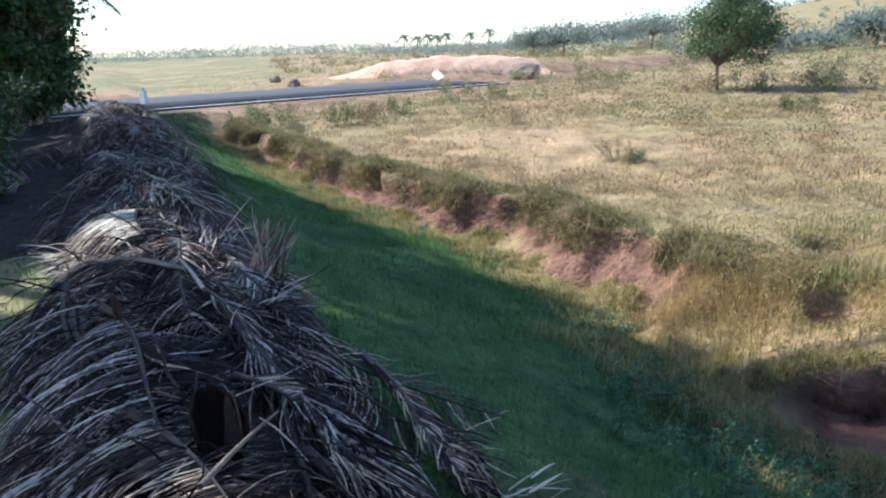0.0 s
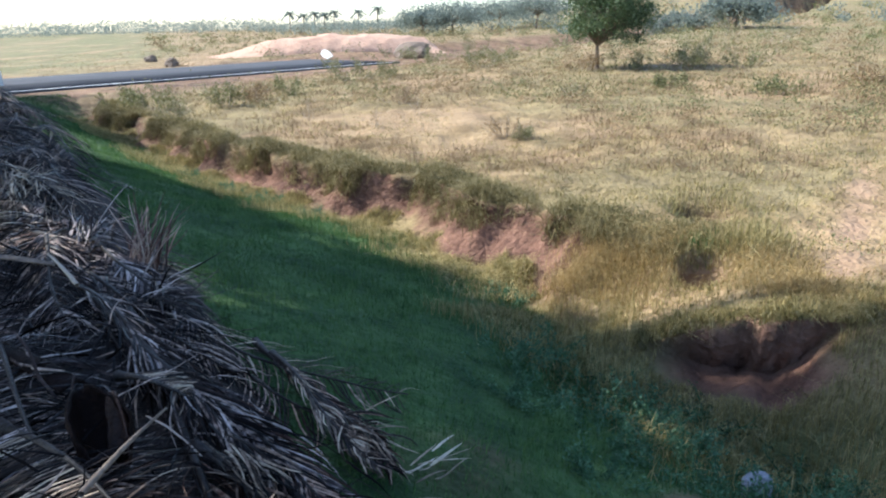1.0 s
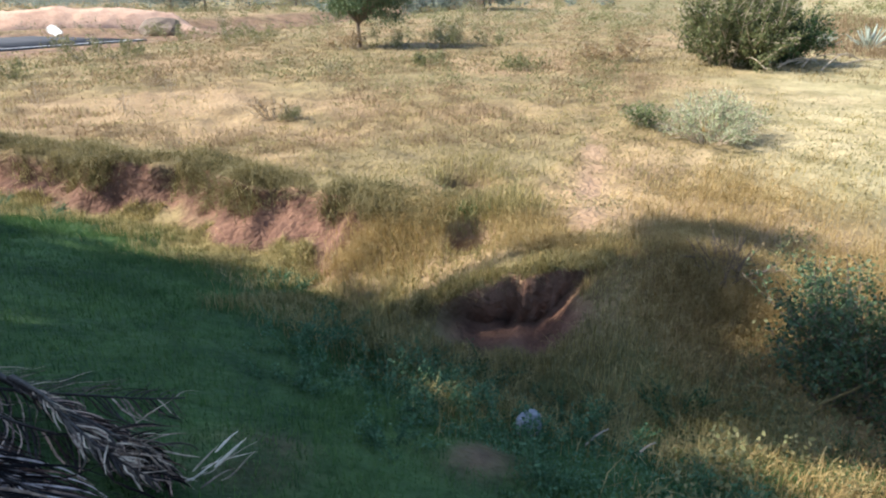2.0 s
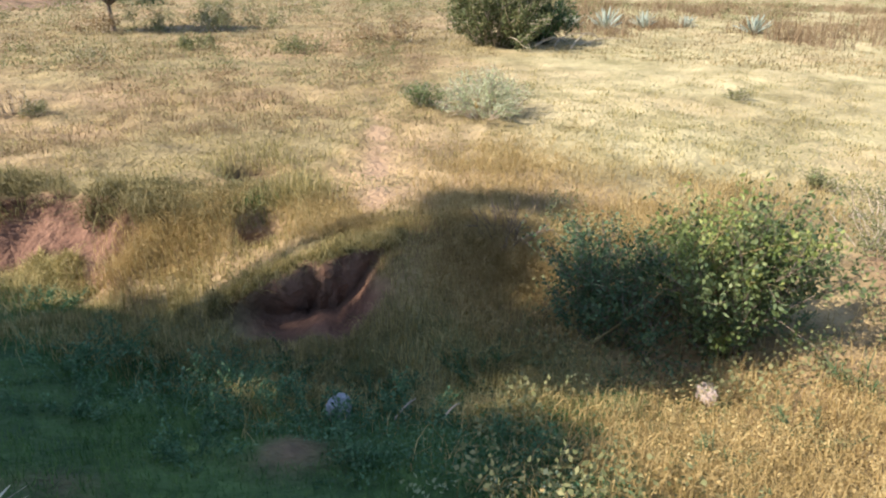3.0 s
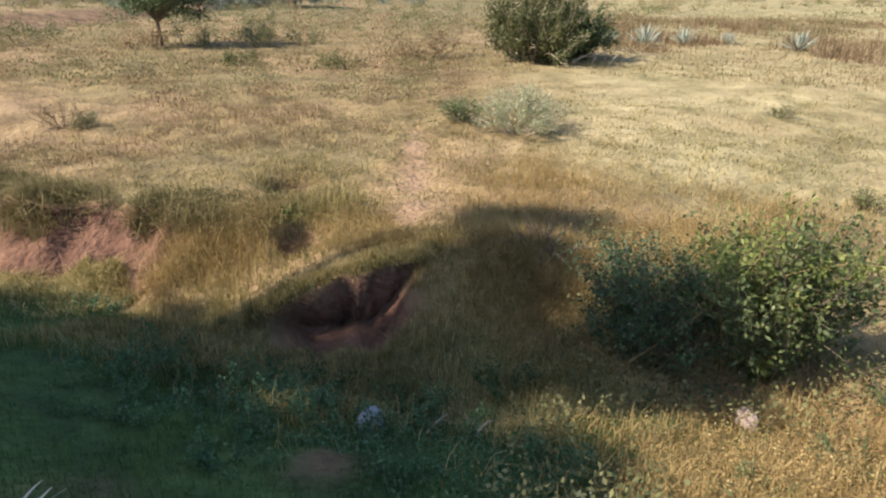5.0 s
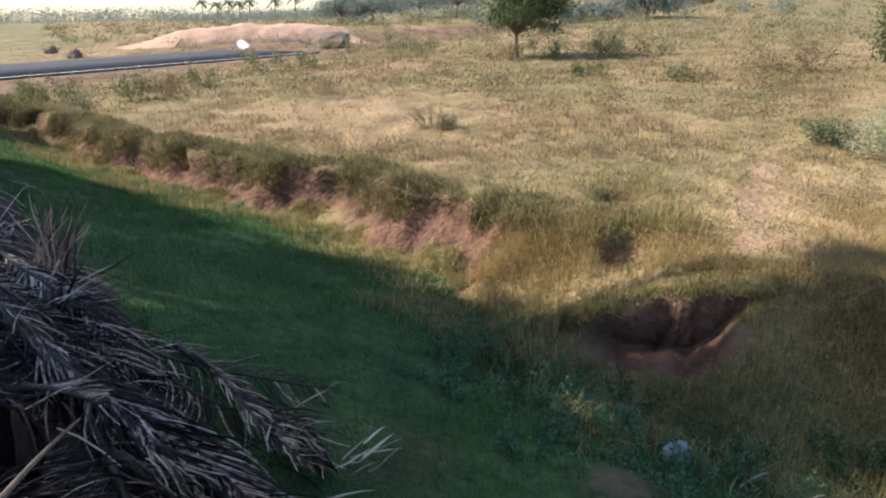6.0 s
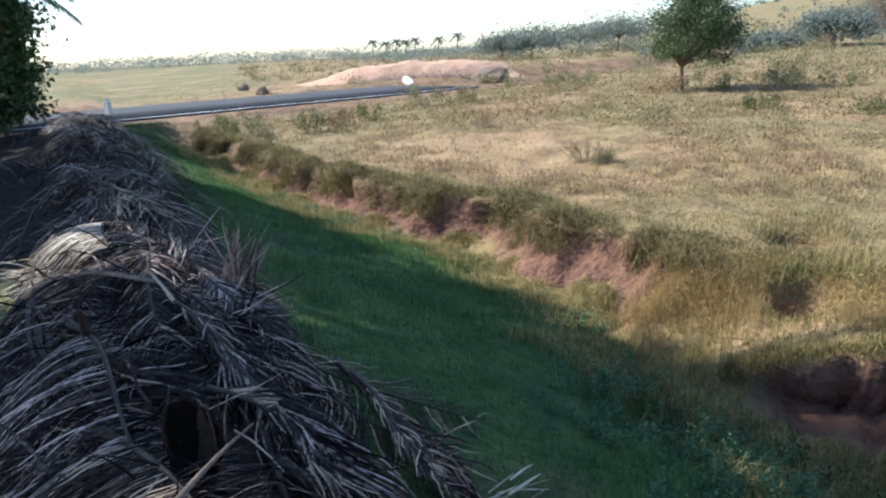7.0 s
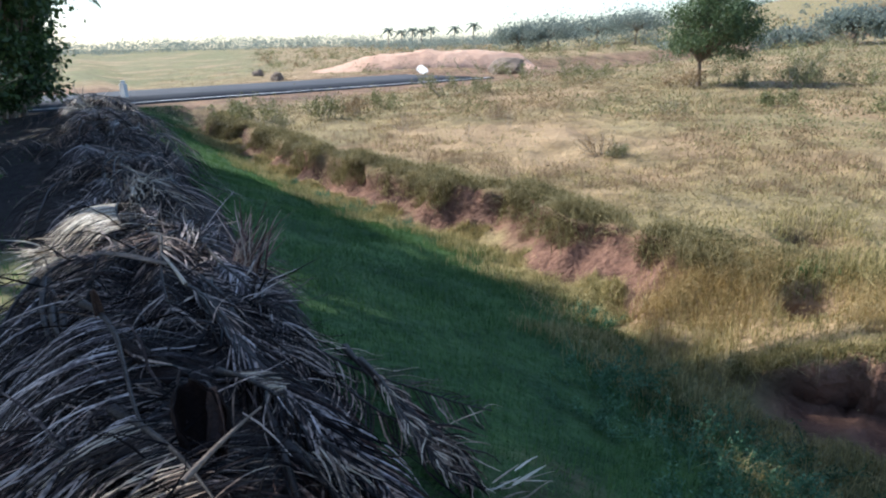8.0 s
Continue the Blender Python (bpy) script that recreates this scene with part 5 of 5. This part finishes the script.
    # field shrubs: place, height, spread, kind
    rows = ((-3.39, 21.77, 1.1, 0.6, 0), (-2.6, 22.4, 0.8, 0.8, 2), (0.98, 27.5, 1.0, 1.5, 0), (2.2, 27.9, 0.8, 1.2, 1), (3.72, 13.6, 0.5, 0.55, 2), (3.95, 13.2, 0.35, 0.3, 0), (9.77, 45.4, 1.4, 1.3, 0),
            (13.65, 23.96, 1.0, 0.8, 1), (-1.65, 24.2, 0.7, 0.9, 1), (10.4, 26.2, 0.8, 0.7, 2), (12.0, 26.0, 0.7, 1.2, 1), (14.6, 25.5, 0.9, 1.0, 1), (16.4, 24.0, 0.7, 1.2, 0), (16.9, 16.6, 1.0, 0.9, 2),
            (16.0, 17.4, 0.8, 0.8, 2), (7.0, 31.0, 0.9, 1.2, 1), (5.0, 34.0, 1.0, 1.3, 1), (8.6, 33.0, 0.8, 1.0, 0), (-4.4, 19.5, 0.6, 0.5, 0), (-5.6, 22.0, 0.9, 0.9, 0), (-6.6, 23.0, 0.8, 0.8, 0),
            (12.5, 17.0, 0.5, 0.7, 1), (10.6, 19.5, 0.5, 0.6, 1), (7.2, 18.6, 0.45, 0.6, 1), (2.0, 19.6, 0.5, 0.6, 2), (1.0, 16.0, 0.6, 0.25, 3), (2.3, 17.6, 0.7, 0.3, 3), (-0.6, 18.0, 0.7, 0.3, 3),
            (20.0, 34.0, 1.3, 1.6, 0), (26.0, 36.0, 1.6, 1.8, 0), (16.0, 44.0, 1.4, 1.8, 1), (30.0, 46.0, 1.8, 2.2, 0), (22.0, 52.0, 1.6, 2.2, 1), (4.0, 44.0, 1.0, 1.6, 1), (36.0, 34.0, 1.6, 1.8, 0),
            (11.5, 8.4, 0.3, 0.5, 1), (10.6, 7.4, 0.45, 0.6, 1), (14.5, 4.4, 0.3, 0.35, 0), (8.6, 0.75, 0.5, 0.5, 1), (7.3, 0.6, 0.45, 0.45, 0), (7.9, 0.4, 0.5, 0.45, 0), (9.3, 1.6, 0.3, 0.3, 1))
    mats = ((LEAF_DUSTY, "dusty green"), (LEAF_DUSTY, "olive"), (LEAF_DRY, "dry brown"), (LEAF_DRY, "bare twiggy"))
    for x, y, h, sp, kd in rows:
        near = math.hypot(x, y) < 20
        shrub("field_shrub", x, y, h, sp, 8 if kd == 3 else 15 if near else 10, (900 if near else 700) if kd < 3 else 90, 0.035 if near else 0.09, rng, mats[kd][0],
              f"{mats[kd][1]} low shrub in the dry field", group="shrubs in the field", thin=0.5 if kd == 3 else 0.9)
    # weeds along the ditch floor and slope
    for s, c, h, sp, kind in ((2.3, 3.6, 0.28, 0.42, 0), (1.7, 3.2, 0.26, 0.4, 0), (3.1, 3.6, 0.34, 0.4, 1), (1.3, 3.9, 0.36, 0.3, 1), (2.8, 4.1, 0.3, 0.4, 0), (0.9, 3.5, 0.25, 0.35, 0), (3.7, 3.9, 0.28, 0.4, 0), (0.6, 4.4, 0.45, 0.4, 1),
                              (2.2, 4.3, 0.3, 0.35, 1), (10.6, 4.0, 0.3, 0.35, 0), (11.8, 3.8, 0.3, 0.35, 0), (13.0, 3.5, 0.3, 0.3, 0), (9.4, 4.3, 0.25, 0.3, 0), (5.0, 4.6, 0.22, 0.35, 0), (2.6, 3.25, 0.2, 0.45, 0), (2.2, 2.9, 0.18, 0.4, 0), (3.2, 3.1, 0.2, 0.45, 0), (1.9, 3.6, 0.22, 0.4, 0), (2.9, 2.7, 0.15, 0.4, 0), (1.4, 3.1, 0.2, 0.4, 0), (3.6, 3.4, 0.2, 0.45, 0), (2.45, 3.95, 0.22, 0.35, 0), (1.0, 2.6, 0.2, 0.3, 0), (0.2, 3.0, 0.24, 0.3, 0), (1.8, 2.4, 0.16, 0.25, 0)):
        x, y = ground_xy(s, c)
        shrub("weed", x, y, h, sp, 12, 600, 0.03, rng, (WEED, LEAF_DARK)[kind], ("leafy green weed on the shaded ditch side", "dark green weed in the ditch")[kind], "weed", "weeds in the ditch", WEED)
    for s, c, h, sp in ((-0.9, 3.1, 0.2, 0.22), (-1.5, 3.6, 0.22, 0.25), (-2.0, 4.3, 0.24, 0.3), (-1.1, 4.2, 0.2, 0.25), (-2.6, 4.9, 0.26, 0.35), (-2.2, 3.3, 0.2, 0.25), (-3.0, 4.2, 0.25, 0.3), (-1.7, 5.1, 0.25, 0.3), (-0.4, 4.3, 0.22, 0.28), (-2.9, 5.4, 0.3, 0.35)):
        x, y = ground_xy(s, c)
        shrub("weed", x, y, h, sp, 14, 420, 0.026, rng, LEAF_DUSTY, "low dusty green weed among tan grass", "weed", "weeds in the tan grass", WEED)
    # leafy shoots close to the camera
    for x, y, h in ((2.2, 1.32, 0.09), (2.32, 1.17, 0.13), (2.4, 1.06, 0.10), (1.95, 1.6, 0.06)):
        shrub("leafy_shoot", x, y, h, 0.10, 6, 60, 0.035, rng, LEAF_PALE, "upright pale green leafy shoot at the foot of the bund", "weed", "leafy shoots", WEED, 0.3)
    shrub("dry_shrub", 4.95, 3.35, 0.55, 0.4, 30, 160, 0.03, rng, LEAF_DRY, "bare grey-brown thorny twigs hanging over the hollow", "shrub", stem_mat=BARK, thin=0.7)


build_trees()


# ---------------------------------------------------------------- stones, post, spoil heap
def boulder(name, place, size, material, label, category, rng, rough=0.35, seed=1, group=""):
    bm = bmesh.new()
    bmesh.ops.create_icosphere(bm, subdivisions=3, radius=0.5)
    for v in bm.verts:
        n = noise.fractal(v.co * 2.2 + Vector((seed, seed * 2, 0)), 0.8, 2.0, 4)
        v.co *= 1 + rough * n
        v.co = Vector((v.co.x * size[0], v.co.y * size[1], max(v.co.z, -0.3) * size[2]))
    ob = part(name, bm, material, smooth=False)
    ob.matrix_basis = Matrix.Translation(place) @ Matrix.Rotation(seed * 1.7, 4, "Z")
    return tagged(ob, label, category, group)


def on_ground(x, y, up=0.0):
    return (x, y, ground_z(x, y) + up)


def build_small():
    rng = np.random.default_rng(3)
    boulder("stone", on_ground(2.42, 2.86, 0.05), (0.20, 0.16, 0.22), STONE, "grey-white stone half hidden in green weeds", "stone", rng, 0.3, 2)
    boulder("stone", on_ground(4.23, 1.03, 0.06), (0.22, 0.16, 0.16), STONE_PINK, "pinkish pale stone among dry grass", "stone", rng, 0.4, 4)
    boulder("stone", on_ground(1.66, 8.0, 0.02), (0.10, 0.09, 0.08), STONE, "small pale stone on the grassy slope", "stone", rng, 0.4, 3)
    # spoil heap behind the road
    ss, cc = np.meshgrid(np.linspace(-1, 1, 80), np.linspace(-1, 1, 36), indexing="ij")
    u = np.array([0.985, 0.17])
    w = np.array([-0.17, 0.985])
    x = -0.2 + ss * 9.5 * u[0] + cc * 3.2 * w[0]
    y = 54.0 + ss * 9.5 * u[1] + cc * 3.2 * w[1]
    prof = np.interp(ss, [-1, -0.75, -0.45, -0.1, 0.3, 0.7, 0.88, 1], [0, 0.25, 0.85, 1.0, 0.9, 0.75, 0.6, 0])
    h = 1.35 * prof * np.clip(1 - np.abs(cc) ** 1.6, 0, 1) ** 0.75 * (0.8 + 0.4 * fbm(x * 0.5, y * 0.5, 71, 3)) + 0.18 * (fbm(x * 2, y * 2, 72, 3) - 0.5)
    z = height(x, y) + h - 0.1
    i, j = np.meshgrid(np.arange(79), np.arange(35), indexing="ij")
    a = (i * 36 + j).ravel()
    tagged(mesh_object("earth_mound", np.stack([x, y, z], -1).reshape(-1, 3), np.stack([a, a + 36, a + 37, a + 1], 1), GRAVEL, smooth=True), "long heap of pale red excavated earth behind the road", "earth heap")
    boulder("earth_mound", on_ground(5.7, 46.2, 0.3), (3.2, 2.0, 1.5), BARK, "dark brown heap of earth at the end of the pale one", "earth heap", rng, 0.3, 5)
    bm = bmesh.new()
    bmesh.ops.create_cube(bm, size=1)
    bmesh.ops.subdivide_edges(bm, edges=list(bm.edges), cuts=3, use_grid_fill=True)
    for v in bm.verts:
        v.co.x, v.co.z = v.co.x * math.sqrt(1 - 1.6 * v.co.z ** 2), v.co.z * math.sqrt(1 - 1.6 * v.co.x ** 2)
    bmesh.ops.scale(bm, vec=(0.95, 0.08, 0.55), verts=bm.verts)
    for v in bm.verts:
        v.co.x += 0.25 * v.co.z + (0.12 if v.co.x > 0 and v.co.z > 0 else 0)
    ob = part("pale_slab", bm, PAINT)
    ob.matrix_basis = Matrix.Translation(on_ground(-0.2, 47.0, 0.3)) @ Matrix.Rotation(-0.9, 4, "Z") @ Matrix.Rotation(0.45, 4, "Y") @ Matrix.Rotation(-0.5, 4, "X")
    tagged(ob, "pale flat slab leaning by the spoil heap", "slab")
    boulder("dark_heap", on_ground(-9.8, 44.4, 0.15), (1.0, 0.8, 0.75), BARK, "dark lump of rubble beside the road", "rubble", rng, 0.3, 7)
    boulder("dark_heap", on_ground(-12.6, 50.5, 0.15), (1.0, 0.8, 0.6), BARK, "dark lump of rubble in the green field", "rubble", rng, 0.3, 9)
    # white marker stone by the road
    bm = bmesh.new()
    bmesh.ops.create_cube(bm, size=1)
    bmesh.ops.scale(bm, vec=(0.34, 0.16, 0.75), verts=bm.verts)
    top = [e for e in bm.edges if all(v.co.z > 0 for v in e.verts) and abs(e.verts[0].co.y - e.verts[1].co.y) > 0.1]
    bmesh.ops.bevel(bm, geom=top, offset=0.14, segments=5, affect="EDGES")
    ob = part("marker_stone", bm, PAINT)
    ob.matrix_basis = Matrix.Translation(on_ground(-13.5, 29.9, 0.42)) @ Matrix.Rotation(-0.6, 4, "Z")
    tagged(ob, "white painted marker stone at the edge of the road", "marker stone")
    # sticks in the grass
    for x, y, a, L in ((2.55, 2.45, 0.2, 0.26), (3.0, 2.0, -0.9, 0.22), (2.75, 2.2, 0.15, 0.2)):
        z = ground_z(x, y) + 0.06
        t = np.linspace(0, 1, 6)
        p = np.stack([x + np.cos(a) * L * t, y + np.sin(a) * L * t, z + 0.02 * np.sin(3 * t)], 1)
        v, f = tube(p, np.linspace(0.008, 0.005, 6), 5)
        tagged(mesh_object("dead_stick", v, f, TWIG, smooth=True), "short pale stick lying in the grass", "stick", "sticks in the grass")


build_small()


# ---------------------------------------------------------------- distance
def far_woods():
    """Belts of trees and scrub towards the skyline, as clumps of coarse leaves."""
    rng = np.random.default_rng(33)
    cents = []
    for b0, b1, r0, r1, n, h0, h1 in ((-40, -4, 260, 420, 330, 4, 8.5), (-6, 16, 180, 300, 220, 2.0, 4.0), (14, 45, 200, 330, 150, 1.6, 3.2), (14, 45, 75, 220, 80, 0.8, 1.6), (-4, 20, 95, 140, 60, 1.5, 3.2), (45, 110, 90, 200, 90, 2, 4), (-110, -40, 60, 200, 60, 4, 8)):
        b = np.radians(rng.uniform(b0, b1, n))
        r = rng.uniform(r0, r1, n)
        cents.append(np.stack([r * np.sin(b), r * np.cos(b), rng.uniform(h0, h1, n)], 1))
    cents = np.concatenate(cents)
    z = height(cents[:, 0], cents[:, 1])
    per = 62
    n = len(cents)
    d = rng.normal(size=(n * per, 3))
    d /= np.linalg.norm(d, axis=1)[:, None]
    d *= rng.uniform(0.5, 1.05, (n * per, 1))
    h = np.repeat(cents[:, 2], per)[:, None]
    p = np.repeat(np.stack([cents[:, 0], cents[:, 1], z + cents[:, 2] * 0.45], 1), per, 0) + d * h * np.array([[0.85, 0.85, 0.5]])
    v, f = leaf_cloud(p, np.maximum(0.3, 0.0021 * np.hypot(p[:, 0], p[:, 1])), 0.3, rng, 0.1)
    tagged(mesh_object("far_woods", v, f, HAZED_LEAF), "distant belt of scrub and trees on the skyline", "woodland", kind="stuff")


far_woods()


def far_palm(x, y, tall, rng):
    ob = thing("far_palm", (x, y, ground_z(x, y)), "distant palm standing over the skyline", "palm tree", "distant palms")
    v, f = tube(np.stack([np.zeros(6), np.zeros(6), np.linspace(0, tall, 6)], 1), np.linspace(0.25, 0.15, 6), 5)
    mesh_object("trunk", v, f, BARK, ob)
    t = np.linspace(0, 1, 6)
    pieces = []
    for k in range(14):
        a, el = k * 2.4, 1.0 - 1.3 * k / 14
        q = np.array([0, 0, tall]) + np.outer(t, [math.cos(a) * math.cos(el), math.sin(a) * math.cos(el), math.sin(el)]) * 3 + np.outer(t * t, [0, 0, -1.5])
        sd = np.array([-math.sin(a), math.cos(a), -0.3]) * 0.35
        v = np.stack([q - sd, q, q + sd], 1).reshape(-1, 3)
        m = np.arange(5)[:, None] * 3
        pieces.append((v, np.concatenate([m + np.array([[0, 3, 4, 1]]), m + np.array([[1, 4, 5, 2]])])))
    v, f = join_arrays(pieces)
    mesh_object("crown", v, f, HAZED_LEAF, ob)


rng_far = np.random.default_rng(4)
for b in (-3.0, -1.9, -1.0, -0.2, 0.6, 2.6, 4.2):
    r = 210 + rng_far.uniform(-10, 10)
    far_palm(r * math.sin(radians(b)), r * math.cos(radians(b)), 5.2 + rng_far.uniform(-0.8, 0.8), rng_far)
r5 = np.random.default_rng(17)
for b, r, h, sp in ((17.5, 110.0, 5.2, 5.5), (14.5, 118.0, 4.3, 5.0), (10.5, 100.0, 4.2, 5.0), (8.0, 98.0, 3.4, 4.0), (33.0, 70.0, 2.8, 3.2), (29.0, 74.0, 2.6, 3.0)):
    tree("acacia", r * math.sin(radians(b)), r * math.cos(radians(b)), h, sp, h * 0.35, 4200, 0.34, r5, HAZED_LEAF, "flat-topped thorn tree on the rising ground", lobes=24, trunk=0.16, flat=0.5, group="thorn trees")
